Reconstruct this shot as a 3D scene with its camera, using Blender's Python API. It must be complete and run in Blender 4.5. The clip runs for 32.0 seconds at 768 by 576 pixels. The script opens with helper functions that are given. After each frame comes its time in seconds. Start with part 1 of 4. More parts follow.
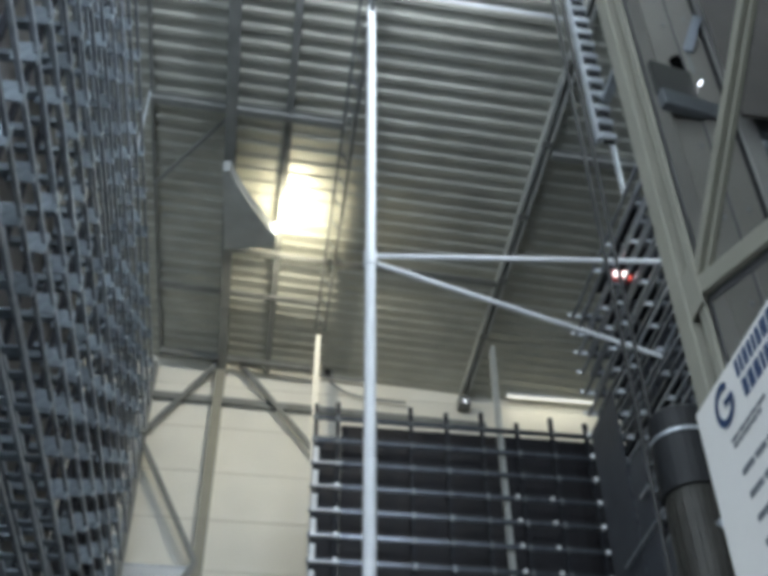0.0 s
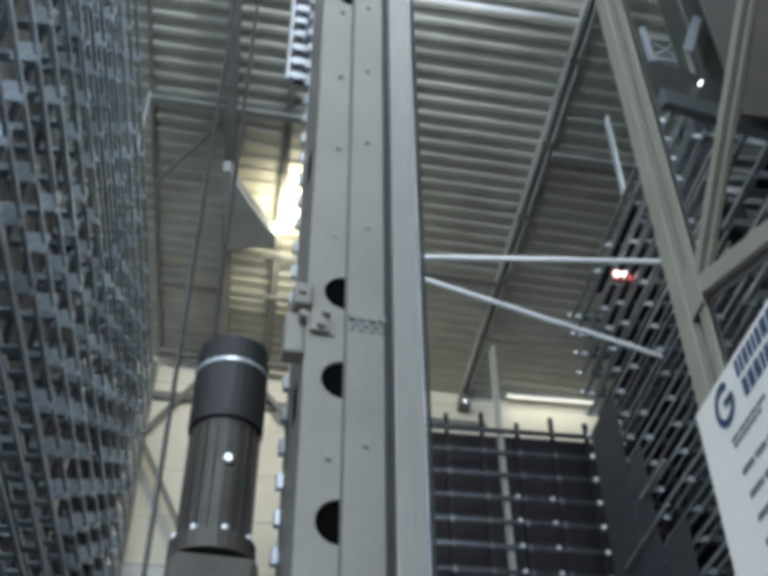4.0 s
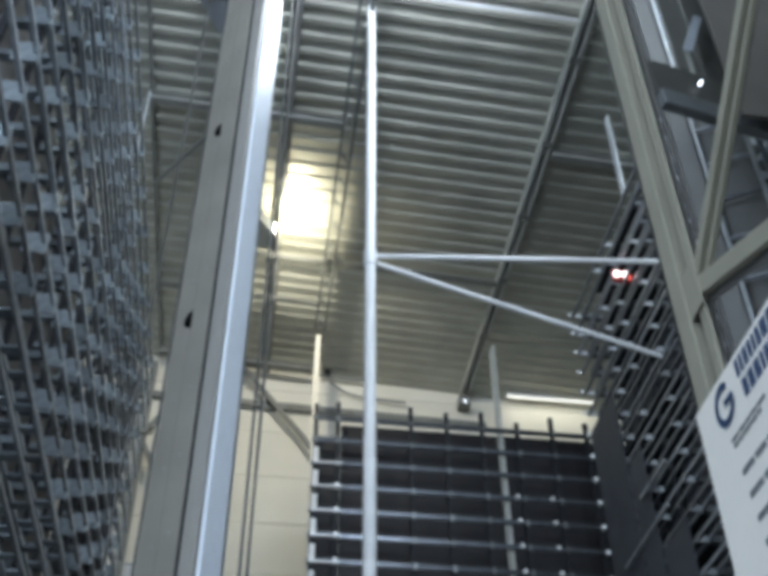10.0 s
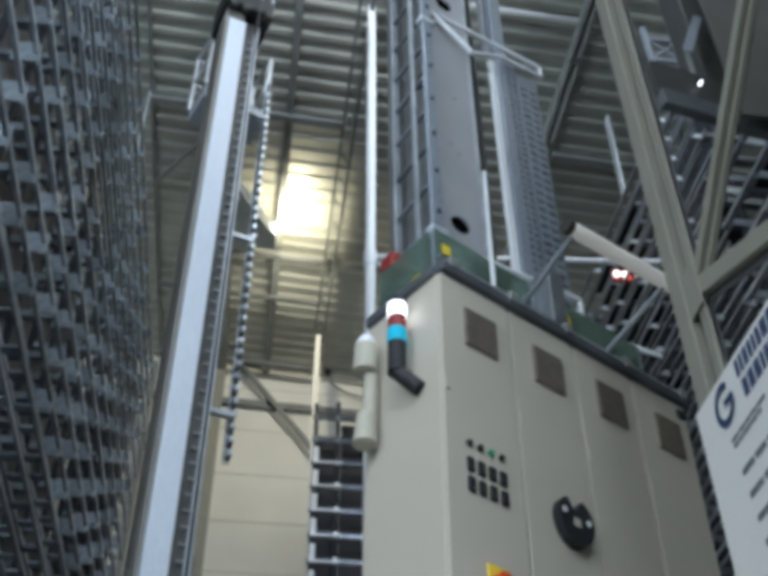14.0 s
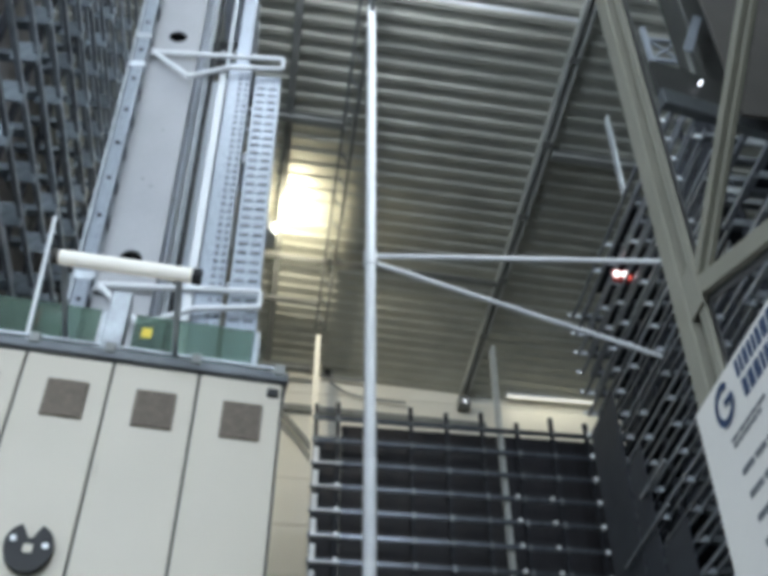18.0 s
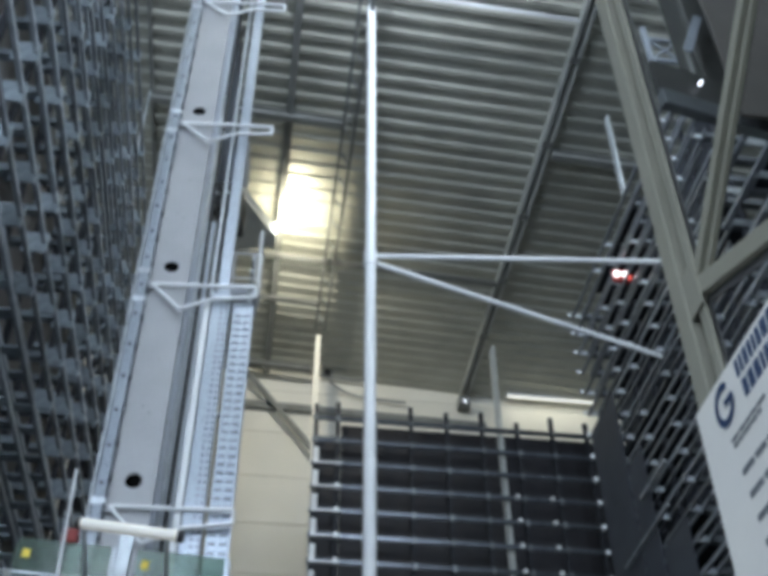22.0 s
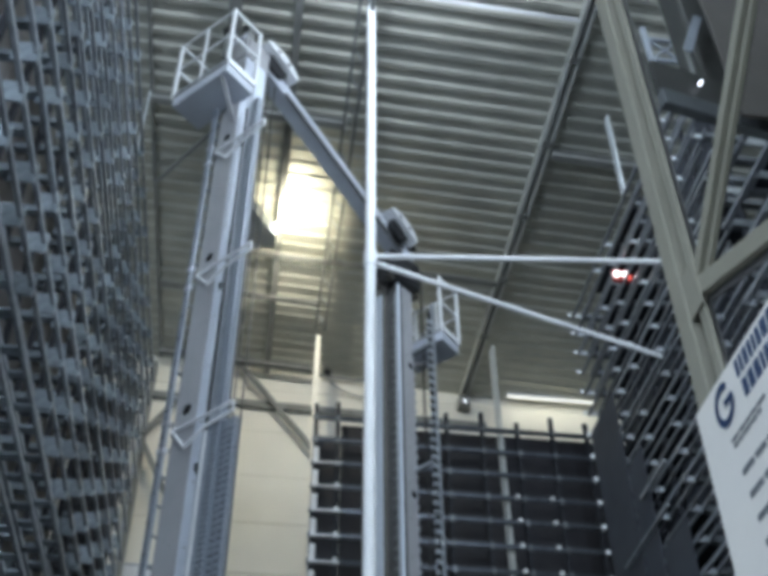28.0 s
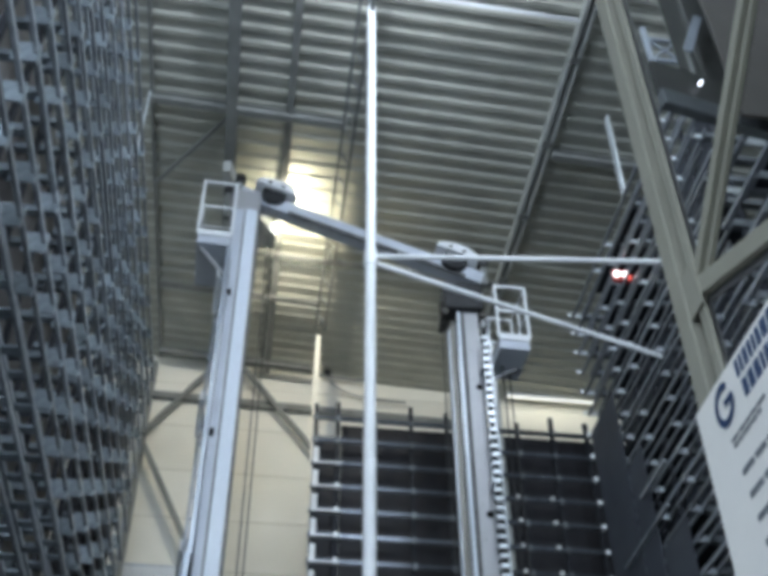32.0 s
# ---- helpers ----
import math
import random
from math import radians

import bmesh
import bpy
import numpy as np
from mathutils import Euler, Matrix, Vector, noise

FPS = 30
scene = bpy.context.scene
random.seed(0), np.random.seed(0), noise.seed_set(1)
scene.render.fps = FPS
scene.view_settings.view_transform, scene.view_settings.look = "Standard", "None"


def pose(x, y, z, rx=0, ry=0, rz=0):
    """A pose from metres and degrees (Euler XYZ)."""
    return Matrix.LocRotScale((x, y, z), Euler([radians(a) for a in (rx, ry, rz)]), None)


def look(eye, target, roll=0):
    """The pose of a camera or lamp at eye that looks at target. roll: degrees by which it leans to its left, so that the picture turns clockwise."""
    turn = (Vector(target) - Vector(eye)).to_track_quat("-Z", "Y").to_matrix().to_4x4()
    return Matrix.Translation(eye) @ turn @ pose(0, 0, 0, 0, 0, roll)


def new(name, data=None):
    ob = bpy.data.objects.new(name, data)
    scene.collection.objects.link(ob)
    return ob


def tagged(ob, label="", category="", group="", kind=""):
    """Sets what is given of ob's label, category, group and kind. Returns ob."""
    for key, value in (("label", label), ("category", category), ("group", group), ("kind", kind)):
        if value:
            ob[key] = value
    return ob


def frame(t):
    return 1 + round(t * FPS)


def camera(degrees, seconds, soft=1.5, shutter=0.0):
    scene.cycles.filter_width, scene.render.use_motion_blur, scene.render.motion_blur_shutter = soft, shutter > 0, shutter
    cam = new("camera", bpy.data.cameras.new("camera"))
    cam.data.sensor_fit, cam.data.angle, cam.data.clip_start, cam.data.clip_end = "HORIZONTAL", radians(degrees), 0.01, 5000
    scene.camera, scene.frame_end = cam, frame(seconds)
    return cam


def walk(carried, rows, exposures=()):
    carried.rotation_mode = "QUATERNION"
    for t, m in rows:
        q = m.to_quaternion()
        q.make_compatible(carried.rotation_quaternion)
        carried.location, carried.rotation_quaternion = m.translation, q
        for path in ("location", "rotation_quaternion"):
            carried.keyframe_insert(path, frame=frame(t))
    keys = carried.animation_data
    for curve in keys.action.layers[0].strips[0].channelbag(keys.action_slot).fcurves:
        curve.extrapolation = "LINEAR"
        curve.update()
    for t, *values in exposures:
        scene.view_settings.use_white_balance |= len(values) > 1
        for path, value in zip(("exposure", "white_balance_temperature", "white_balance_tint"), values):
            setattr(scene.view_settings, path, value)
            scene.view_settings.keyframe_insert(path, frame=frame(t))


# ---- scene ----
FLOOR = -1.4

cam = camera(40.3, 32.0, soft=5.4)
VIEW = pose(0, 0, 0, 132.0, 0, -8.14) @ pose(0, 0, 0, 0, 0, -0.46)
walk(cam, [(0.0, VIEW), (32.0, VIEW)], exposures=[(0.0, 0.08, 6150, 10), (3.0, 0.14, 6250, 10), (6.0, 0.26, 6200, 10), (11.0, 0.2, 6050, 10), (13.0, 0.04, 6150, 10), (14.0, -0.08, 6120, 10), (17.0, -0.06, 6250, 10), (21.0, -0.04, 6000, 10), (27.0, 0.14, 5980, 10), (32.0, 0.18, 5980, 10)])

# ---------------------------------------------------------------- light
world = bpy.data.worlds.new("world")
scene.world = world
world.use_nodes = True
sky = world.node_tree.nodes.new("ShaderNodeTexSky")
sky.sky_type, sky.sun_disc, sky.sun_elevation, sky.sun_rotation = "NISHITA", False, radians(40), radians(200)
back = world.node_tree.nodes["Background"]
world.node_tree.links.new(sky.outputs[0], back.inputs[0])
back.inputs[1].default_value = 0.1


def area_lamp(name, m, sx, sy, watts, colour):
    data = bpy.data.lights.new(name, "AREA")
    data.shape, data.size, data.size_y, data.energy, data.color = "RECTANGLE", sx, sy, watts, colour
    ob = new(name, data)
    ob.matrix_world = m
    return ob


# added cool fill lamps, unseen, for assumed daylight behind the camera
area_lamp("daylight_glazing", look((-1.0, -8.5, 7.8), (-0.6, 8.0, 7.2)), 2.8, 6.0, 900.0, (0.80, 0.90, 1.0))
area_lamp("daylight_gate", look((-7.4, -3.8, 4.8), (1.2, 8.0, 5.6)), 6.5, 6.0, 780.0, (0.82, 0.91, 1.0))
# floodlights shining up at the roof deck; all but the first are unseen, added
SEEN_AND_ADDED_FLOODS = [(0.20, 12.60, 12.54, 135.0), (0.2, 3.4, 12.0, 1600.0), (0.2, -4.0, 12.2, 1300.0), (6.5, 3.4, 12.0, 160.0)]
for fx, fy, fz, fw in SEEN_AND_ADDED_FLOODS:
    flood = bpy.data.lights.new("flood", "SPOT")
    flood.energy, flood.shadow_soft_size = fw, 0.15
    flood.spot_size, flood.spot_blend = radians(174 if fy < 12 else 168), 0.4
    flood.color = (1.0, 0.88, 0.60) if fy > 12 else (0.93, 0.97, 1.0)
    flood_ob = new("flood", flood)
    flood_ob.matrix_world = look((fx, fy, fz), (fx + 0.1, fy + 0.1, fz + 1.0))
# added fill spot by the floodlight, turned to the back wall to brighten it
flood = bpy.data.lights.new("wall_flood", "SPOT")
flood.energy, flood.shadow_soft_size, flood.spot_size, flood.spot_blend, flood.color = 230.0, 0.12, radians(150), 0.5, (1.0, 0.90, 0.68)
new("wall_flood", flood).matrix_world = look((0.25, 12.95, 12.50), (0.4, 17.0, 9.6))
# unseen lamps added over the near aisle to light masts and racks
UNSEEN_LAMPS = [(-0.4, -1.0, 12.35), (2.6, -1.0, 12.2), (2.7, 5.6, 12.2)]
for bx, by, bz in UNSEEN_LAMPS:
    area_lamp("aisle_lamp", look((bx, by, bz - 0.06), (bx + 0.1, by + 6.5, bz - 4.0) if by < 0 else (-0.6, by + 2.4, bz - 4.5)), 2.2, 0.5, 90.0 if by < 0 else 190.0, (0.86, 0.93, 1.0))
# strip lamp under the eaves of the back wall
area_lamp("eaves_strip", look((5.9, 16.85, 12.62), (5.9, 17.1, 12.2)), 1.8, 0.08, 3.0, (1.0, 0.93, 0.70))


# ---------------------------------------------------------------- materials
def material(name, colour, rough=0.5, metal=0.0, vary=0.25, scale=6.0, bump=0.0, fine=60.0, emit=0.0, stretch=(1, 1, 1), spread=0.0):
    m = bpy.data.materials.new(name)
    m.use_nodes = True
    nt = m.node_tree
    b = nt.nodes["Principled BSDF"]
    b.inputs["Metallic"].default_value = metal
    co = nt.nodes.new("ShaderNodeTexCoord")
    mp = nt.nodes.new("ShaderNodeMapping")
    mp.inputs["Scale"].default_value = stretch
    nt.links.new(co.outputs["Object"], mp.inputs[0])
    n1 = nt.nodes.new("ShaderNodeTexNoise")
    n1.inputs["Scale"].default_value, n1.inputs["Detail"].default_value = scale, 5.0
    n2 = nt.nodes.new("ShaderNodeTexNoise")
    n2.inputs["Scale"].default_value, n2.inputs["Detail"].default_value = fine, 3.0
    for n in (n1, n2):
        nt.links.new(mp.outputs[0], n.inputs["Vector"])
    mix = nt.nodes.new("ShaderNodeMix")
    mix.data_type = "FLOAT"
    mix.inputs[0].default_value = 0.35
    nt.links.new(n1.outputs["Fac"], mix.inputs[2])
    nt.links.new(n2.outputs["Fac"], mix.inputs[3])
    ramp = nt.nodes.new("ShaderNodeValToRGB")
    lo, hi = 1.0 - vary, 1.0 + vary
    ramp.color_ramp.elements[0].position, ramp.color_ramp.elements[1].position = 0.3, 0.7
    ramp.color_ramp.elements[0].color = tuple(min(1.0, c * lo) for c in colour) + (1,)
    ramp.color_ramp.elements[1].color = tuple(min(1.0, c * hi) for c in colour) + (1,)
    nt.links.new(mix.outputs[0], ramp.inputs[0])
    out = ramp.outputs[0]
    if spread:
        info = nt.nodes.new("ShaderNodeObjectInfo")
        mr = nt.nodes.new("ShaderNodeMapRange")
        mr.inputs[3].default_value, mr.inputs[4].default_value = 1.0 - spread, 1.0 + spread
        nt.links.new(info.outputs["Random"], mr.inputs[0])
        mul = nt.nodes.new("ShaderNodeVectorMath")
        mul.operation = "SCALE"
        nt.links.new(out, mul.inputs[0])
        nt.links.new(mr.outputs[0], mul.inputs[3])
        out = mul.outputs[0]
    nt.links.new(out, b.inputs["Base Color"])
    rr = nt.nodes.new("ShaderNodeMapRange")
    rr.inputs[3].default_value, rr.inputs[4].default_value = max(0.03, rough - 0.12), min(1.0, rough + 0.12)
    nt.links.new(n2.outputs["Fac"], rr.inputs[0])
    nt.links.new(rr.outputs[0], b.inputs["Roughness"])
    if bump:
        bp = nt.nodes.new("ShaderNodeBump")
        bp.inputs["Strength"].default_value, bp.inputs["Distance"].default_value = bump, 0.01
        nt.links.new(mix.outputs[0], bp.inputs["Height"])
        nt.links.new(bp.outputs[0], b.inputs["Normal"])
    if emit:
        b.inputs["Emission Color"].default_value = (*colour, 1)
        b.inputs["Emission Strength"].default_value = emit
    return m


GALV = material("galvanised_steel", (0.42, 0.45, 0.48), 0.42, 0.75, 0.3, 9.0, 0.15, spread=0.25)
GALV_BRIGHT = material("bright_zinc", (0.62, 0.66, 0.70), 0.34, 0.6, 0.2, 12.0, 0.1, spread=0.2)
# blue-white base colour stands in for daylight mirrored by the metal rails
SHEENALU = material("rail_with_painted_sheen", (0.74, 0.80, 0.88), 0.28, 0.0, 0.10, 14.0, 0.05, stretch=(8, 8, 0.6))
# rear mast's left side, its shade put into the colour
SHADEDMAST = material("mast_grey_shaded", (0.15, 0.155, 0.155), 0.5, 0.1, 0.2, 3.0, 0.06)
GIRDER = material("pale_grey_girder_paint", (0.50, 0.52, 0.50), 0.5, 0.1, 0.2, 3.0, 0.1)
RACKDARK = material("grey_rack_steel", (0.16, 0.175, 0.19), 0.5, 0.5, 0.3, 7.0, 0.1, spread=0.3)
DECK = material("roof_deck_steel", (0.47, 0.48, 0.43), 0.42, 0.3, 0.2, 1.6, 0.1)
STEELGREY = material("grey_painted_steel", (0.23, 0.24, 0.23), 0.5, 0.1, 0.25, 3.0, 0.1)
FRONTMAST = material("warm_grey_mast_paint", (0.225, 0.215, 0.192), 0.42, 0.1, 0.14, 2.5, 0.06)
LEFTGALV = material("dull_galvanised_steel", (0.34, 0.37, 0.405), 0.45, 0.3, 0.35, 9.0, 0.15, spread=0.3)
PLATEGALV = material("pale_zinc_plate", (0.25, 0.29, 0.325), 0.4, 0.25, 0.3, 12.0, 0.1, spread=0.35)
FARBEAM = material("dull_grey_beam_steel", (0.10, 0.113, 0.135), 0.32, 0.65, 0.3, 8.0, 0.1, spread=0.3)
RACKMID = material("mid_grey_rack_steel", (0.26, 0.28, 0.31), 0.4, 0.5, 0.3, 8.0, 0.1, spread=0.4)
# mast grey lightened for parts that catch the light
LITMAST = material("mast_grey_lit", (0.56, 0.60, 0.67), 0.42, 0.05, 0.10, 2.5, 0.05)
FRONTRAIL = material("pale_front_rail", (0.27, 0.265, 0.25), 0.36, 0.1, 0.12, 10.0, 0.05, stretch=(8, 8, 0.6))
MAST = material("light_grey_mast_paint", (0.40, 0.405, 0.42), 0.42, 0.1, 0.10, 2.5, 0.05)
ALU = material("aluminium_profile", (0.36, 0.40, 0.46), 0.30, 0.45, 0.12, 14.0, 0.05, stretch=(8, 8, 0.6))
WHITEPAINT = material("white_paint", (0.82, 0.84, 0.86), 0.35, 0.0, 0.06, 4.0, 0.03)
CABINET = material("cabinet_paint", (0.56, 0.515, 0.425), 0.45, 0.0, 0.04, 2.0, 0.05, 220.0)
# near-black for rubber seams, and for shade put inside grooves and channels
SEAM_AND_SHADE = material("dark_seam_and_shade", (0.10, 0.10, 0.10), 0.7)
FILTER = material("filter_grille", (0.21, 0.175, 0.14), 0.8, 0.0, 0.2, 30.0, 0.3)
BLACK = material("black_plastic", (0.014, 0.015, 0.017), 0.62, 0.0, 0.3, 12.0)
MOTOR = material("motor_cast_iron", (0.055, 0.052, 0.044), 0.55, 0.2, 0.35, 9.0, 0.3)
RED = material("red_paint", (0.30, 0.03, 0.025), 0.4)
YELLOW = material("yellow_sticker", (0.85, 0.65, 0.05), 0.5, 0.0, 0.1)
ORANGE = material("orange_red_knob", (0.85, 0.10, 0.02), 0.4, 0.0, 0.1)
BLUELENS = material("blue_lens", (0.02, 0.42, 0.60), 0.2, 0.0, 0.1, emit=0.35)
WHITELENS = material("white_lens", (0.9, 0.93, 1.0), 0.2, 0.0, 0.02, emit=2.2)
TUBE = material("lamp_tube", (1.0, 0.95, 0.86), 0.3, 0.0, 0.02, emit=0.1)
GREENLED = material("green_button", (0.02, 0.30, 0.18), 0.3, 0.0, 0.1)
HORN = material("beige_plastic", (0.50, 0.47, 0.38), 0.5, 0.0, 0.08)
BEIGE = material("beige_painted_steel", (0.30, 0.29, 0.235), 0.5, 0.0, 0.10, 5.0, 0.08)
SIGN = material("sign_sheet", (0.84, 0.82, 0.78), 0.4, 0.0, 0.03, 3.0)
SIGNBLUE = material("sign_blue", (0.03, 0.06, 0.14), 0.5, 0.0, 0.1)
SIGNGREY = material("sign_grey_print", (0.16, 0.17, 0.19), 0.6, 0.0, 0.15)
WALL = material("cream_wall_panel", (0.86, 0.835, 0.745), 0.55, 0.0, 0.07, 0.9, 0.05)
CONCRETE = material("concrete_floor", (0.38, 0.38, 0.36), 0.6, 0.0, 0.2, 1.2, 0.1)
GREYWALL = material("grey_wall_panel", (0.42, 0.43, 0.43), 0.6, 0.0, 0.1, 0.8, 0.05)
ROPE = material("steel_rope", (0.07, 0.07, 0.07), 0.5, 0.7, 0.3, 40.0)
# near-black for trays, fill sheets and posts that hardly show
RACKBLACK = material("near_black_rack_tone", (0.022, 0.025, 0.033), 0.75, 0.0, 0.25, 8.0, 0.05, spread=0.2)
# near-black for the sheets added behind the far rack's bays
BAYDARK = material("near_black_bay_fill", (0.016, 0.016, 0.021), 0.6, 0.0, 0.3, 3.0, 0.05, spread=0.3)
GAPBROWN = material("grey_brown_gap_fill", (0.13, 0.12, 0.115), 0.6, 0.1, 0.3, 2.5, 0.05, spread=0.25)
PORTALBROWN = material("brown_grey_sheet", (0.085, 0.078, 0.070), 0.6, 0.05, 0.25, 3.0, 0.05)
PORTALDARK = material("dark_olive_grey_paint", (0.060, 0.062, 0.058), 0.5, 0.1, 0.25, 4.0, 0.06)
SIDEDARK = material("dark_blue_grey_sheet", (0.055, 0.062, 0.078), 0.5, 0.2, 0.25, 3.0, 0.05, spread=0.15)
LAMPWHITE = material("lamp_glow", (1.0, 0.95, 0.78), 0.4, emit=9.0)
# dead black that stands in for the unlit inside of holes
VOID = material("unlit_opening", (0.004, 0.004, 0.004), 0.95)
VOID.node_tree.nodes["Principled BSDF"].inputs["Specular IOR Level"].default_value = 0.0
STRIPGLOW = material("strip_lamp_glow", (1.0, 0.95, 0.80), 0.4, emit=1.0)
LAMPWARM = material("warm_lamp", (1.0, 0.86, 0.80), 0.3, emit=2.2)
REDLAMP = material("red_lamp", (0.9, 0.12, 0.08), 0.3, emit=0.8)


def glass(name, colour, rough):
    m = bpy.data.materials.new(name)
    m.use_nodes = True
    b = m.node_tree.nodes["Principled BSDF"]
    b.inputs["Base Color"].default_value = (*colour, 1)
    b.inputs["Roughness"].default_value = rough
    b.inputs["Transmission Weight"].default_value = 0.75
    b.inputs["IOR"].default_value = 1.2
    return m


GREENGLASS = glass("green_tinted_screen", (0.27, 0.38, 0.31), 0.12)


# ---------------------------------------------------------------- mesh helpers
def mesh_of(bm, mat):
    me = bpy.data.meshes.new("mesh")
    bm.normal_update()
    bm.to_mesh(me)
    bm.free()
    me.materials.append(mat)
    return me


def part(name, bm, mat, parent, label=""):
    ob = new(name, mesh_of(bm, mat) if isinstance(bm, bmesh.types.BMesh) else bm)
    ob.parent = parent
    if label:
        ob["label"] = label
    return ob


def thing(name, at, label, category, group="", kind=""):
    ob = new(name)
    ob.location = at
    return tagged(ob, label, category, group, kind)


def box(bm, x0, x1, y0, y1, z0, z1, bevel=0.0, m=None):
    r = bmesh.ops.create_cube(bm, size=1.0)
    vs = r["verts"]
    t = Matrix.Translation(((x0 + x1) / 2, (y0 + y1) / 2, (z0 + z1) / 2)) @ Matrix.Diagonal((x1 - x0, y1 - y0, z1 - z0, 1))
    bmesh.ops.transform(bm, matrix=(m @ t) if m else t, verts=vs)
    if bevel:
        es = list({e for v in vs for e in v.link_edges})
        bmesh.ops.bevel(bm, geom=es, offset=bevel, segments=2, affect="EDGES", profile=0.5)


def boxmesh(x0, x1, y0, y1, z0, z1, bevel=0.0, m=None):
    bm = bmesh.new()
    box(bm, x0, x1, y0, y1, z0, z1, bevel, m)
    return bm


def rod(bm, a, b, r, n=10, r2=None):
    a, b = Vector(a), Vector(b)
    d = b - a
    q = d.to_track_quat("Z", "Y").to_matrix().to_4x4()
    bmesh.ops.create_cone(bm, cap_ends=True, segments=n, radius1=r, radius2=r if r2 is None else r2, depth=d.length, matrix=Matrix.Translation((a + b) / 2) @ q)


def rodmesh(a, b, r, n=10, r2=None):
    bm = bmesh.new()
    rod(bm, a, b, r, n, r2)
    return bm


def bar(bm, a, b, w, h, up=(0, 0, 1), bevel=0.0):
    """A rectangular bar from a to b, w across and h along up."""
    a, b = Vector(a), Vector(b)
    d = (b - a)
    z = d.normalized()
    x = Vector(up).cross(z).normalized()
    y = z.cross(x)
    m = Matrix(((x.x, y.x, z.x, 0), (x.y, y.y, z.y, 0), (x.z, y.z, z.z, 0), (0, 0, 0, 1)))
    box(bm, -w / 2, w / 2, -h / 2, h / 2, -d.length / 2, d.length / 2, bevel, Matrix.Translation((a + b) / 2) @ m)


def barmesh(*a, **k):
    bm = bmesh.new()
    bar(bm, *a, **k)
    return bm


def ibeam(a, b, w, h, t=0.02, up=(0, 0, 1)):
    bm = bmesh.new()
    a, b = Vector(a), Vector(b)
    z = (b - a).normalized()
    x = Vector(up).cross(z).normalized()
    y = z.cross(x)
    e = t * 0.4
    prof = ((-w / 2, -h / 2), (w / 2, -h / 2), (w / 2, -h / 2 + t), (e, -h / 2 + t), (e, h / 2 - t), (w / 2, h / 2 - t),
            (w / 2, h / 2), (-w / 2, h / 2), (-w / 2, h / 2 - t), (-e, h / 2 - t), (-e, -h / 2 + t), (-w / 2, -h / 2 + t))
    p = [bm.verts.new(a + x * u + y * v) for u, v in prof]
    q = [bm.verts.new(b + x * u + y * v) for u, v in prof]
    bm.faces.new(p[::-1])
    bm.faces.new(q)
    for k in range(12):
        j = (k + 1) % 12
        bm.faces.new((p[k], p[j], q[j], q[k]))
    bmesh.ops.recalc_face_normals(bm, faces=bm.faces)
    return bm


def plate_with_holes(w, z0, z1, holes, r, thick=0.012, n=20):
    """An upright plate in the xz plane, w wide, from z0 to z1, with round holes at the heights given; its face looks to -y."""
    bm = bmesh.new()
    cuts = [z0]
    for h in holes:
        cuts += [h - r * 1.6, h + r * 1.6]
    cuts.append(z1)

    def quad(p):
        bm.faces.new([bm.verts.new(q) for q in p])

    for i in range(len(cuts) - 1):
        a, b = cuts[i], cuts[i + 1]
        if b - a < 1e-4:
            continue
        if i % 2 == 0:
            quad([(-w / 2, 0, a), (w / 2, 0, a), (w / 2, 0, b), (-w / 2, 0, b)])
            continue
        c = (a + b) / 2
        out, inn, dep = [], [], []
        for k in range(n):
            th = 2 * math.pi * (k + 0.5) / n
            dx, dz = math.cos(th), math.sin(th)
            s = min((w / 2) / max(abs(dx), 1e-6), ((b - a) / 2) / max(abs(dz), 1e-6))
            out.append(bm.verts.new((dx * s, 0, c + dz * s)))
            inn.append(bm.verts.new((dx * r, 0, c + dz * r)))
            dep.append(bm.verts.new((dx * r, thick, c + dz * r)))
        for k in range(n):
            j = (k + 1) % n
            bm.faces.new((out[k], out[j], inn[j], inn[k]))
            bm.faces.new((inn[k], inn[j], dep[j], dep[k]))
        for cx, cz in ((-w / 2, a), (w / 2, a), (w / 2, b), (-w / 2, b)):
            near = sorted(out, key=lambda v: (v.co.x - cx) ** 2 + (v.co.z - cz) ** 2)[:2]
            v = bm.verts.new((cx, 0, cz))
            bm.faces.new((near[0], near[1], v))
    bmesh.ops.remove_doubles(bm, verts=bm.verts, dist=0.0005)
    bmesh.ops.recalc_face_normals(bm, faces=bm.faces)
    return bm


# ---------------------------------------------------------------- the hall
def roof_z(x):
    return 13.09 - 0.06 * x


tagged(new("floor", mesh_of(boxmesh(-8, 16, -9, 17.5, FLOOR - 0.2, FLOOR), CONCRETE)), "grey sealed concrete warehouse floor", "floor", kind="structure")


def wall(name, x0, x1, y0, y1, mat, label, top=13.7):
    return tagged(new(name, mesh_of(boxmesh(x0, x1, y0, y1, FLOOR, top), mat)), label, "wall", kind="structure")


wall("wall_west", -8.2, -8.0, -9, 17.5, GREYWALL, "plain grey sandwich panel wall behind the rack")
wall("wall_east", 16.0, 16.2, -9, 17.5, GREYWALL, "plain grey sandwich panel wall at the aisle end")
# unseen wall, added to keep the lamps off the right side
wall("wall_inner", 0.58, 0.66, -9, -0.15, GREYWALL, "unseen plain grey wall added to block light from the right", 7.0)
wall("wall_south", -8, 16, -9.2, -9.0, GREYWALL, "plain grey sandwich panel wall")


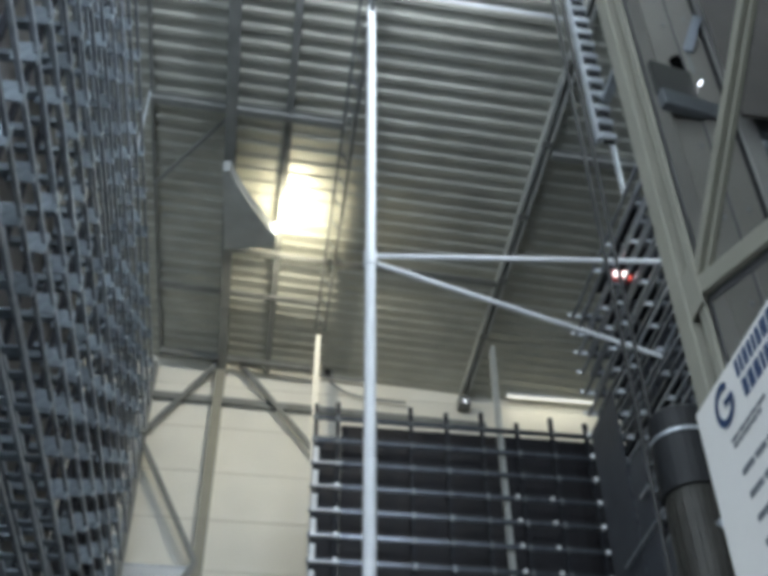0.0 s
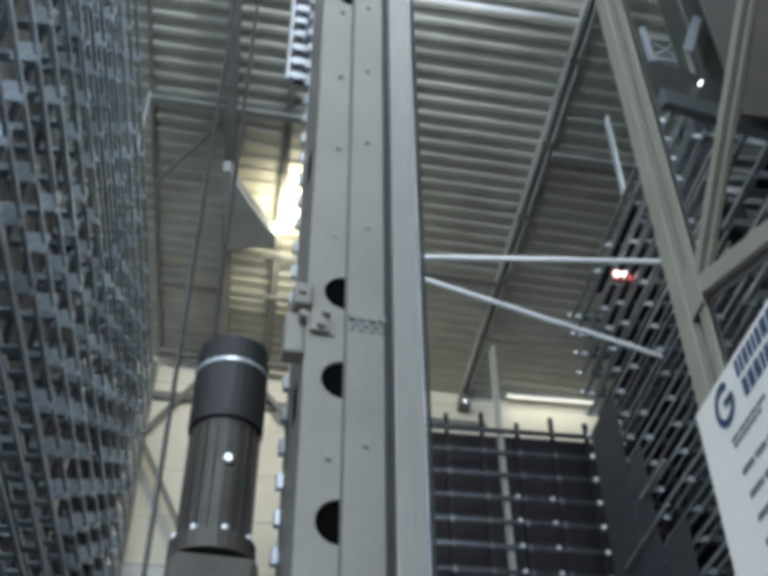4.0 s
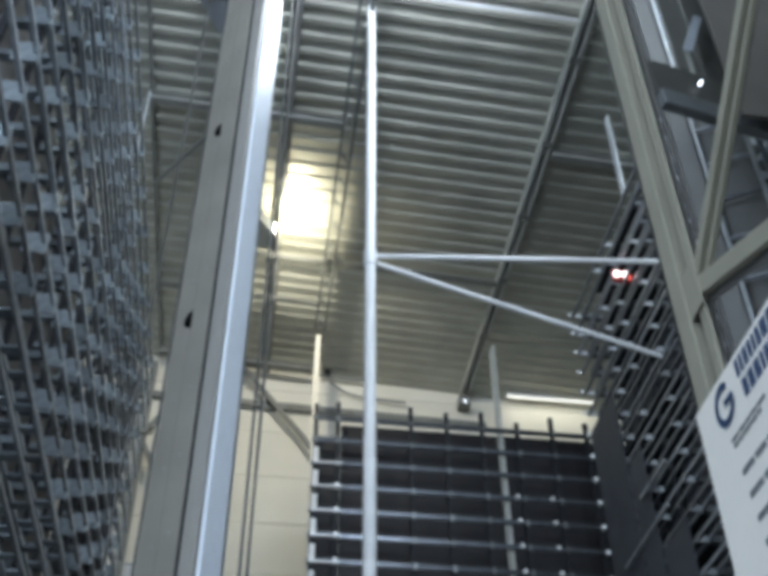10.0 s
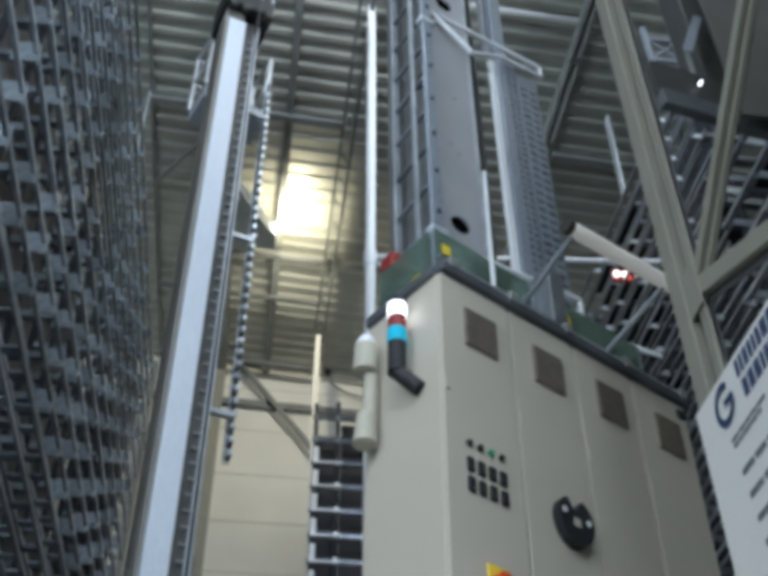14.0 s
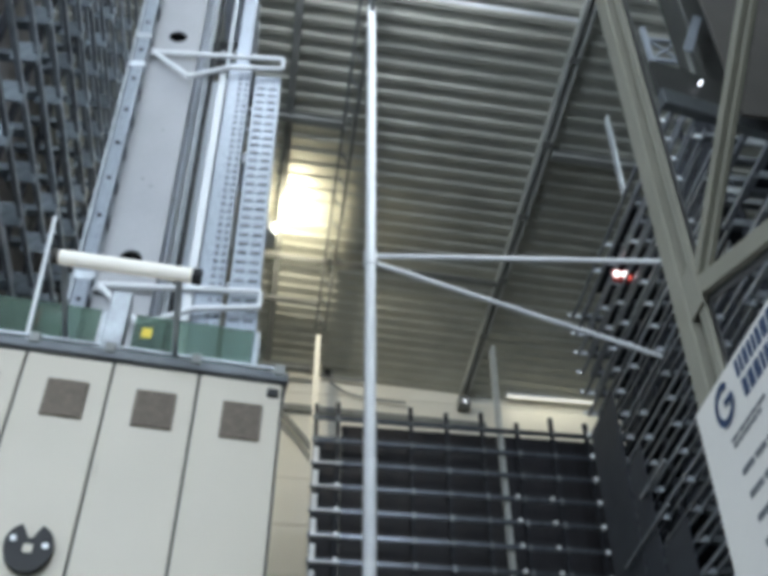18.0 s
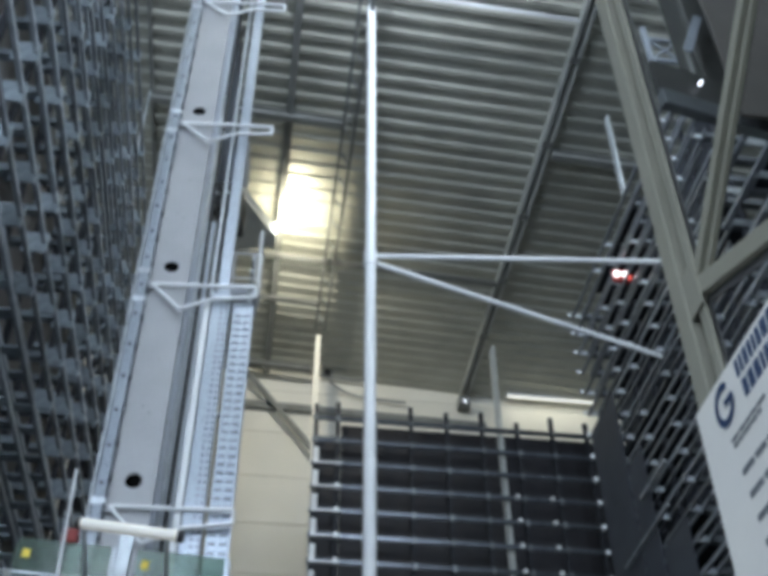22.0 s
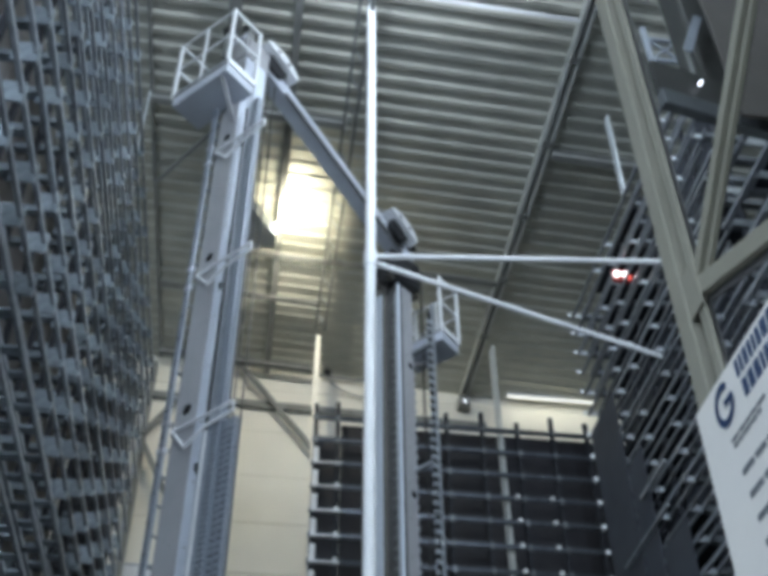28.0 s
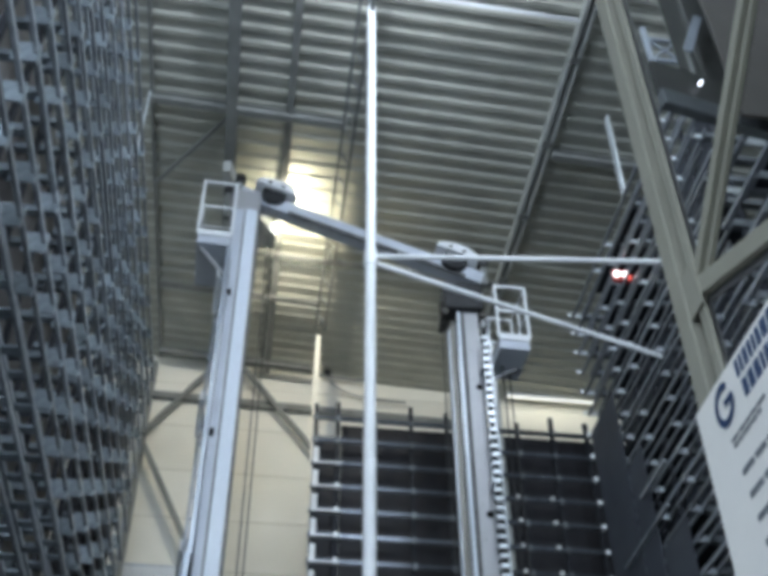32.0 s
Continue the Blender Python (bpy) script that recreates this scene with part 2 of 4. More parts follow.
def wall_north():
    base = thing("wall_north", (0, 17.2, FLOOR), "cream horizontal sandwich panel wall with narrow joints", "wall", kind="structure")
    z = FLOOR
    i = 0
    while z < 13.6:
        h = min(1.0, 13.7 - z)
        part("panel", boxmesh(-8, 16, 0, 0.12, z - FLOOR + 0.004, z - FLOOR + h - 0.004, 0.008), WALL, base)
        z += 1.0
        i += 1
    part("backing", boxmesh(-8, 16, 0.125, 0.22, 0, 15.1), SEAM_AND_SHADE, base)


wall_north()


def roof():
    bm = bmesh.new()
    pitch, depth = 0.277, 0.026
    prof = []
    y = -9.0
    while y < 17.6:
        prof += [(y, 0.0), (y + 0.075, 0.0), (y + 0.115, depth), (y + 0.237, depth)]
        y += pitch
    rows = []
    for x in (-8.2, -4, 0, 4, 8, 12, 16.2):
        rows.append([bm.verts.new((x, py, roof_z(x) + pz)) for py, pz in prof])
    for a, b in zip(rows[:-1], rows[1:]):
        for k in range(len(prof) - 1):
            bm.faces.new((a[k], a[k + 1], b[k + 1], b[k]))
    tagged(new("ceiling", mesh_of(bm, DECK)), "trapezoidal galvanised steel roof deck with ribs", "ceiling", kind="structure")


roof()


def beam_thing(name, bm, mat, label, category="beam", group="roof steelwork"):
    return tagged(new(name, mesh_of(bm, mat)), label, category, group, "structure")


def twin_girder():
    g = thing("roof_girder", (4.08, 0, roof_z(4.08)), "pale grey roof girder of two parallel channels", "beam", "roof steelwork", "structure")
    for dx in (-0.065, 0.065):
        part("channel", boxmesh(dx - 0.026, dx + 0.026, -8.9, 17.1, -0.17, -0.006, 0.004), GIRDER, g)
    part("web", boxmesh(-0.035, 0.035, -8.9, 17.1, -0.06, -0.008), STEELGREY, g)
    for k in range(9):
        part("batten", boxmesh(-0.085, 0.085, 2.2 + 1.6 * k, 2.32 + 1.6 * k, -0.178, -0.171), STEELGREY, g)


twin_girder()
for bx, bw, bh, bl in ((-0.87, 0.17, 0.30, "grey painted steel roof girder over the aisle"),
                       (0.03, 0.11, 0.16, "slim grey steel roof purlin"), (-2.12, 0.05, 0.08, "thin grey steel roof rail"), (9.0, 0.26, 0.42, "deep grey painted steel roof girder")):
    beam_thing("roof_girder", ibeam((bx, -8.9, roof_z(bx) - bh / 2 - 0.004), (bx, 17.1, roof_z(bx) - bh / 2 - 0.004), bw, bh), STEELGREY, bl)
# cross members; the one at y 7.98 is whitened to look lamp-lit
for cy, x0, x1, ch in ((10.40, -2.12, 0.9, 0.16), (13.55, -0.8, 4.0, 0.05), (14.72, -2.12, 0.9, 0.05), (16.70, -2.12, 0.9, 0.12), (7.98, 1.05, 3.95, 0.07), (10.42, 4.2, 9.0, 0.16), (6.2, -2.1, 4.0, 0.16)):
    beam_thing("cross_member", ibeam((x0, cy, roof_z(x0) - 0.20), (x1, cy, roof_z(x1) - 0.20), 0.04 if cy == 7.98 else 0.11, 0.04 if cy == 7.98 else ch, 0.012), WHITEPAINT if cy == 7.98 else STEELGREY, "slim steel cross member below the roof deck")


def lattice_girder():
    g = thing("lattice_girder", (0.96, 0, roof_z(0.96)), "grey lattice girder with two rails and bolted ties", "girder", "roof steelwork", "structure")
    for dx in (-0.09, 0.09):
        part("chord", barmesh((dx, -8.5, -0.22), (dx, 15.4, -0.22), 0.05, 0.07), STEELGREY, g)
    y = 4.0
    while y < 15.2:
        part("tie", barmesh((-0.09, y, -0.18), (0.09, y + 0.25, -0.18), 0.03, 0.02), GALV, g)
        y += 0.5
    for y in (6.2, 10.4, 13.5, 15.3):
        part("hanger", boxmesh(-0.03, 0.03, y - 0.02, y + 0.02, -0.2, -0.003), STEELGREY, g)


lattice_girder()

# columns and wall bracing
for cx, cy, cw, cm in ((-0.89, 17.02, 0.2, BEIGE), (0.94, 15.55, 0.09, WALL), (4.03, 14.44, 0.07, GIRDER), (-2.2, 17.02, 0.12, STEELGREY)):
    beam_thing("wall_column", ibeam((cx, cy, FLOOR), (cx, cy, roof_z(cx) - (0.95 if cx > 4 else 0.31)), cw, 0.16, 0.016, up=(0, 1, 0)), cm, "steel column in front of cream wall panels", "column")
for a, b in (((-2.2, 11.16), (-0.95, 12.95)), ((-2.2, 11.05), (-0.93, 8.6)), ((-0.5, 12.95), (1.0, 11.1)), ((-0.93, 8.6), (-2.2, 6.0))):
    beam_thing("wall_brace", ibeam((a[0], 16.9, a[1]), (b[0], 16.9, b[1]), 0.09, 0.10, 0.012, up=(0, 1, 0)), STEELGREY, "diagonal steel wall brace", "brace")
beam_thing("wall_rail", barmesh((-2.6, 17.1, 12.22), (4.5, 17.1, 12.02), 0.12, 0.14), STEELGREY, "horizontal grey wall rail under the eaves", "rail")
beam_thing("wall_rail", barmesh((4.8, 17.1, 11.75), (12.0, 17.1, 11.75), 0.10, 0.10), STEELGREY, "horizontal grey wall rail under the eaves", "rail")
beam_thing("roof_brace", barmesh((-2.1, 12.2, 13.0), (-0.9, 10.6, 13.0), 0.05, 0.05), STEELGREY, "thin diagonal roof brace", "brace")


def eaves_lamp():
    g = thing("strip_lamp", (5.88, 16.92, 12.70), "lit cream fluorescent strip lamp under the eaves", "lamp")
    part("housing", boxmesh(-0.95, 0.95, -0.06, 0.06, 0.0, 0.06, 0.008), WHITEPAINT, g)
    part("tube", rodmesh((-0.92, -0.02, -0.025), (0.92, -0.02, -0.025), 0.02), STRIPGLOW, g, "glowing tube")


eaves_lamp()


# housing for the added fill lamps, outside the view
def aisle_lamp(x, y, z):
    g = thing("aisle_lamp", (x, y, z), "white strip lamp housing added out of view for fill light", "lamp", "aisle lamps")
    part("housing", boxmesh(-1.15, 1.15, -0.15, 0.12, 0.03, 0.12, 0.01), WHITEPAINT, g)
    for dx in (-0.9, 0.9):
        part("hanger", boxmesh(dx - 0.01, dx + 0.01, -0.01, 0.01, 0.12, roof_z(x + dx) - z + 0.01), GALV, g)


for bx, by, bz in UNSEEN_LAMPS:
    aisle_lamp(bx, by, bz)


def floodlight(x, y, z):
    g = thing("floodlight", (x, y, z), "dark grey floodlight with curved hood lighting the roof", "floodlight", "roof floodlights")
    bm = bmesh.new()
    pts = [(-1.14, -1.34), (-1.03, -1.36)]
    n = 12
    for k in range(1, n + 1):
        a = k / n * math.pi / 2
        pts.append((-1.03 + 0.79 * k / n, -1.36 + 1.36 * (k / n) ** 0.8))
    pts += [(-0.22, 0.27), (-1.08, 0.43)]
    low = [bm.verts.new((px, py, -0.12)) for px, py in pts]
    high = [bm.verts.new((px, py, 0.12)) for px, py in pts]
    bm.faces.new(low)
    bm.faces.new(high[::-1])
    for k in range(len(low)):
        j = (k + 1) % len(low)
        bm.faces.new((low[k], low[j], high[j], high[k]))
    bmesh.ops.recalc_face_normals(bm, faces=bm.faces)
    part("hood", bm, GIRDER, g)
    part("bracket", boxmesh(-1.12, -1.02, -0.9, -0.6, 0.12, roof_z(x - 1.07) - z + 0.01), STEELGREY, g)
    part("lens", boxmesh(-0.26, -0.22, -0.14, 0.02, -0.03, 0.06), LAMPWHITE, g, "glowing lens")


# the last three hang out of view, added to brighten the deck
for fx, fy, fz, fw in SEEN_AND_ADDED_FLOODS:
    floodlight(fx, fy, fz)


def pole():
    g = thing("guide_post", (1.045, 8.34, FLOOR), "bright white steel post braced to the rack", "post")
    h = 12.95 - FLOOR
    part("tube", rodmesh((0, 0, 0), (0, 0, h), 0.062, 20), WHITEPAINT, g)
    zj = 8.05 - FLOOR
    part("brace", rodmesh((0.06, 0, zj), (3.27, -0.33, zj), 0.031, 12), WHITEPAINT, g, "horizontal white tie rod")
    part("strut", rodmesh((0.08, 0, zj - 0.12), (3.27, 0.22, 7.13 - FLOOR), 0.031, 12), WHITEPAINT, g, "sloping white strut")
    part("collar", rodmesh((0, 0, zj - 0.16), (0, 0, zj + 0.07), 0.075, 20), WHITEPAINT, g)
    part("foot_plate", boxmesh(-0.15, 0.15, -0.15, 0.15, 0, 0.02, 0.004), GALV, g)


pole()


# ---------------------------------------------------------------- racks
def rack_wall(name, at, turn, length, depth, levels, pitch, z0, posts, label, beam_mat, plate_mat, tall=(), big=(1.0, 1.0), post_mat=None, arms_on=True, deep=True):
    """A storage rack with its face in the local xz plane (x along, y into it)."""
    g = thing(name, at, label, "rack", "storage racks")
    g.rotation_euler = (0, 0, radians(turn))
    top = z0 + pitch * (levels - 1)
    post_me = {}
    for i, px in enumerate(posts):
        ht = top + (tall[i % len(tall)] if tall else 0.12)
        for yy in (0.0, depth) if deep else (0.0,):
            key = round(ht, 2)
            if key not in post_me:
                bm = bmesh.new()
                box(bm, -0.035, 0.035, 0.0, 0.012, 0, ht)
                box(bm, -0.035, -0.025, 0.012, 0.06, 0, ht)
                box(bm, 0.025, 0.035, 0.012, 0.06, 0, ht)
                post_me[key] = mesh_of(bm, post_mat or beam_mat)
            part("post", post_me[key], None, g).location = (px, yy, 0)
    bm = bmesh.new()
    box(bm, 0, length, -0.045, -0.035, -0.035, 0.035)
    box(bm, 0, length, -0.035, -0.004, 0.025, 0.035)
    box(bm, 0, length, -0.035, -0.004, -0.035, -0.025)
    beam_me = mesh_of(bm, beam_mat)
    for k in range(levels):
        part("beam", beam_me, None, g).location = (0, 0, z0 + pitch * k)
        if deep:
            part("beam", beam_me, None, g).location = (0, depth + 0.10, z0 + pitch * k)
    plate_me = mesh_of(boxmesh(-0.075 * big[0], 0.075 * big[0], -0.056, -0.048, -0.085 * big[1], 0.06 * big[1]), plate_mat)
    count = 0
    rest = bmesh.new()
    for k in range(levels - 1, -1, -1):
        for px in posts:
            if count < 290:
                part("bracket", plate_me, None, g).location = (px, 0, z0 + pitch * k)
                count += 1
            else:
                box(rest, px - 0.075 * big[0], px + 0.075 * big[0], -0.056, -0.048, z0 + pitch * k - 0.085 * big[1], z0 + pitch * k + 0.06 * big[1])
    if len(rest.verts):
        tagged(part("bracket_row", rest, plate_mat, g), kind="stuff")
    else:
        rest.free()
    if not arms_on:
        return g
    arms = []
    faces = []
    for k in range(levels):
        z = z0 + pitch * k
        for px in posts:
            for x0, x1, za, zb in ((px - 0.10, px - 0.06, z - 0.02, z + 0.03), (px + 0.06, px + 0.10, z - 0.02, z + 0.03)):
                b = len(arms)
                arms += [(x0, 0, za), (x1, 0, za), (x1, depth, za), (x0, depth, za), (x0, 0, zb), (x1, 0, zb), (x1, depth, zb), (x0, depth, zb)]
                faces += [tuple(b + i for i in f) for f in ((0, 3, 2, 1), (4, 5, 6, 7), (0, 1, 5, 4), (1, 2, 6, 5), (2, 3, 7, 6), (3, 0, 4, 7))]
    me = bpy.data.meshes.new("arms")
    me.from_pydata(arms, [], faces)
    me.materials.append(beam_mat)
    ob = part("shelf_arm", me, None, g)
    ob["kind"] = "stuff"
    return g


def rail_rack(name, at, turn, length, z0, pitch, levels, posts, gap, label, rail_mat, plate_mat, plate, rail=(0.03, 0.055), bare=0.0):
    """A rack of paired rails that run along local x, bridged by small plates at the posts; local y goes into it."""
    g = thing(name, at, label, "rack", "storage racks")
    g.rotation_euler = (0, 0, radians(turn))
    top = z0 + pitch * (levels - 1)
    post_me = mesh_of(boxmesh(-0.025, 0.025, 0.0, 0.05, 0, top + 0.05), RACKBLACK)
    for px in posts:
        part("post", post_me, None, g).location = (px, gap + 0.05, 0)
    w, h = rail
    bm = bmesh.new()
    box(bm, 0, length, -w / 2, -w / 2 + 0.006, -h / 2, h / 2)
    box(bm, 0, length, -w / 2 + 0.006, w / 2, -h / 2, -h / 2 + 0.006)
    rail_me = mesh_of(bm, rail_mat)
    bm = bmesh.new()
    box(bm, -0.006, 0.006, -gap / 2 - plate[1], gap / 2 + plate[1], -plate[0] * 0.6, plate[0] * 0.5)
    box(bm, 0.006, 0.05, -gap / 2 - plate[1], -gap / 2 - plate[1] + 0.006, -plate[0] * 0.6, plate[0] * 0.5)
    plate_me = mesh_of(bm, plate_mat)
    cross_me = mesh_of(boxmesh(-0.05, 0.05, -gap / 2 - 0.012, gap / 2 + 0.012, -0.036, -0.020), plate_mat)
    arm_me = mesh_of(boxmesh(-0.04, 0.04, gap / 2, 0.95, -0.04, 0.03), PLATEGALV if bare else RACKDARK)
    rest = bmesh.new()
    count = 0
    pick = random.Random(len(posts))
    for k in range(levels - 1, -1, -1):
        z = z0 + pitch * k
        for yy in (-gap / 2, gap / 2):
            part("rail", rail_me, None, g).location = (0, yy, z)
        for px in posts if z <= bare else ():
            part("cross_piece", cross_me, None, g).location = (px + 0.2, 0, z)
            part("cross_piece", cross_me, None, g).location = (px + 0.55, 0, z + 0.03)
        for px in posts if z > bare else ():
            if pick.random() < 0.12:
                continue
            if count < 290:
                part("bracket", plate_me, None, g).location = (px, 0, z)
                count += 1
            else:
                box(rest, px - 0.006, px + 0.006, -gap / 2 - plate[1], gap / 2 + plate[1], z - plate[0] * 0.6, z + plate[0] * 0.5)
        for px in posts if z <= bare else posts[::3]:
            part("shelf_arm", arm_me, None, g).location = (px, 0, z)
    if len(rest.verts):
        tagged(part("bracket_row", rest, plate_mat, g), kind="stuff")
    else:
        rest.free()
    return g


def steps(a, b, n):
    return [a + (b - a) * i / (n - 1) for i in range(n)]


# west rack: its rails run along the aisle
west = rail_rack("storage_rack", (-1.9, 3.2, FLOOR), 90, 11.0, 0.385, 0.457, 26, [0.05 + 0.745 * i for i in range(15)], 0.15, "tall galvanised shelf rack with rows of bare brackets", LEFTGALV, PLATEGALV, (0.19, 0.018), bare=6.75)
# added sheets close the rack's back, for dark gaps between the rails
for k in range(15):
    part("back_panel", boxmesh(0.1 + 0.72 * k, 0.81 + 0.72 * k, 0.97, 0.98, 0.0, 11.7), GAPBROWN, west)
# added end sheet, hides the lit wall beyond the rack
part("end_panel", boxmesh(10.97, 10.98, 0.12, 0.97, 0.0, 11.7), RACKBLACK, west)
part("end_strip", boxmesh(5.92, 5.98, -0.03, 0.0, 11.55, 12.95, 0.004), GALV_BRIGHT, west)
part("end_strip", boxmesh(10.93, 10.99, -0.03, 0.0, 8.6, 11.9, 0.004), LEFTGALV, west)

# far rack
far = rack_wall("storage_rack", (0.84, 14.3, FLOOR), 0, 8.5, 1.0, 27, 0.43, 0.2, [0.06, 0.42] + steps(1.04, 8.3, 13), "grey tray rack along the far aisle with dark bays", FARBEAM, RACKDARK, (0.30, 0.36, 0.2, 0.36), big=(0.4, 0.8), post_mat=RACKBLACK, arms_on=False, deep=False)
# white discs stand in for lamp glints on the rack's fittings
glint_disc_me = mesh_of(rodmesh((0, -0.09, 0), (0, -0.05, 0), 0.036, 12), WHITEPAINT)
for k in range(11, 24):
    for px in (0.42, 3.33, 3.90):
        part("clip", glint_disc_me, None, far).location = (px, 0, 0.2 + 0.43 * k + 0.01)
# end brackets painted white to look lit by the lamp
bm = bmesh.new()
box(bm, 0.0, 0.09, -0.07, -0.055, -0.03, 0.26)
box(bm, 0.0, 0.46, -0.09, -0.055, -0.045, -0.02)
lit_end_me = mesh_of(bm, WHITEPAINT)
for k in range(10, 25):
    part("end_bracket", lit_end_me, None, far).location = (0.03, 0, 0.2 + 0.43 * k)
# added near-black sheets behind the beams make the bays dark
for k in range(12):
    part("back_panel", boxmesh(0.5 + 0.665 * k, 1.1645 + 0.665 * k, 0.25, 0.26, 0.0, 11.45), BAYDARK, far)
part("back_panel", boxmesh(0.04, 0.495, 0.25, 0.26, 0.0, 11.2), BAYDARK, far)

# near rack block
near = rail_rack("storage_rack", (4.32, 10.85, FLOOR), -90, 4.3, 0.3, 0.335, 33, [0.04, 1.0, 1.5, 2.25, 2.9, 3.6, 4.2], 0.12, "dark grey tray rack block between the two aisles", RACKMID, GALV_BRIGHT, (0.06, 0.012), (0.026, 0.045))
part("side_panel", boxmesh(0.07, 0.98, -0.10, -0.09, 0.0, 9.0), SIDEDARK, near)
part("side_panel", boxmesh(1.02, 1.48, -0.10, -0.09, 0.0, 7.9), SIDEDARK, near)
part("side_panel", boxmesh(1.52, 2.2, -0.098, -0.09, 0.0, 6.6), SIDEDARK, near)
# added dark sheets behind the rails of the block
for k in range(6):
    part("back_panel", boxmesh(0.05 + 0.67 * k, 0.71 + 0.67 * k, 0.35, 0.36, 0.0, 10.9), SIDEDARK, near)
slab_me = mesh_of(boxmesh(-0.9, 0.9, 0.1, 0.33, -0.03, 0.03, 0.006), RACKBLACK)
pick_bay = random.Random(11)
for k in range(12, 33):
    part("tray", slab_me, None, near).location = (pick_bay.choice((1.4, 3.3)), 0, 0.3 + 0.335 * k + 0.08)
low = rail_rack("storage_rack", (4.32, 6.45, FLOOR), -90, 1.4, 0.3, 0.45, 20, [0.1, 0.7, 1.3], 0.3, "lower bay of dark grey tray racking with empty slots", RACKMID, GALV, (0.08, 0.012), (0.05, 0.05))
slab_me = mesh_of(boxmesh(0.0, 1.35, 0.16, 0.75, -0.04, 0.04, 0.006), RACKBLACK)
for k in range(8, 20):
    part("tray", slab_me, None, low).location = (0, 0, 0.3 + 0.45 * k + 0.1)
# added near-black sheets behind the lower bay
for k in range(2):
    part("back_panel", boxmesh(0.02 + 0.68 * k, 0.69 + 0.68 * k, 0.85, 0.86, 0.0, 8.9), RACKBLACK, low)
# white stubs stand in for sparkles along the rack's edge
edge_glint_me = mesh_of(rodmesh((-0.03, -0.08, 0), (0.0, -0.08, 0), 0.028, 8), WHITEPAINT)
for k in range(14, 33):
    part("edge_clip", edge_glint_me, None, near).location = (0.05, -0.04, 0.3 + 0.335 * k)
# bright edges of two pulled-out trays
part("tray_edge", boxmesh(1.26, 2.03, -0.13, -0.10, 7.33, 7.37), GALV_BRIGHT, near)
part("tray_edge", boxmesh(0.5, 1.89, -0.13, -0.10, 6.89, 6.92), GALV, near)
# upright strip, cross beam and bracket frame above the block
part("top_strip", boxmesh(2.24, 2.36, -0.03, 0.0, 11.15, 12.66, 0.004), GALV_BRIGHT, near)
bm = bmesh.new()
for px in (0.0, 0.42):
    box(bm, 3.74, 3.80, px - 0.03, px + 0.03, 11.9, 12.62)
box(bm, 3.75, 3.79, 0.03, 0.39, 11.95, 12.0)
box(bm, 3.75, 3.79, 0.03, 0.39, 12.38, 12.42)
bar(bm, (3.77, 0.03, 12.0), (3.77, 0.39, 12.38), 0.025, 0.025, up=(1, 0, 0))
bar(bm, (3.77, 0.03, 12.38), (3.77, 0.39, 12.0), 0.025, 0.025, up=(1, 0, 0))
part("bracket_frame", bm, ALU, near)
part("indicator", rodmesh((3.91, -0.12, 8.18), (3.93, -0.12, 8.18), 0.04, 12), WHITELENS, near)


def warning_lamp():
    g = thing("warning_lamp", (4.24, 9.0, 8.75), "small red and white warning lamp on the rack", "lamp")
    part("housing", boxmesh(-0.10, 0.12, 0.0, 0.06, -0.10, 0.10, 0.02), RED, g)
    for dx in (-0.055, 0.055):
        part("lens", rodmesh((dx, -0.03, 0.0), (dx, 0.0, 0.0), 0.042, 14), LAMPWARM, g)
    part("rim", boxmesh(0.10, 0.12, -0.02, 0.0, -0.08, 0.08), REDLAMP, g)


warning_lamp()


def ribbed_door():
    g = thing("roller_door", (-1.54, 17.12, FLOOR), "white ribbed roller door in the cream wall", "door", kind="structure")
    part("frame", boxmesh(-0.70, 0.70, 0.0, 0.06, 0.0, 10.03), GALV, g)
    slat = mesh_of(boxmesh(-0.028, 0.028, -0.03, 0.0, 2.0, 9.97, 0.006), WHITEPAINT)
    for i in range(20):
        part("slat", slat, None, g).location = (-0.66 + 0.0695 * i, 0, 0)


ribbed_door()


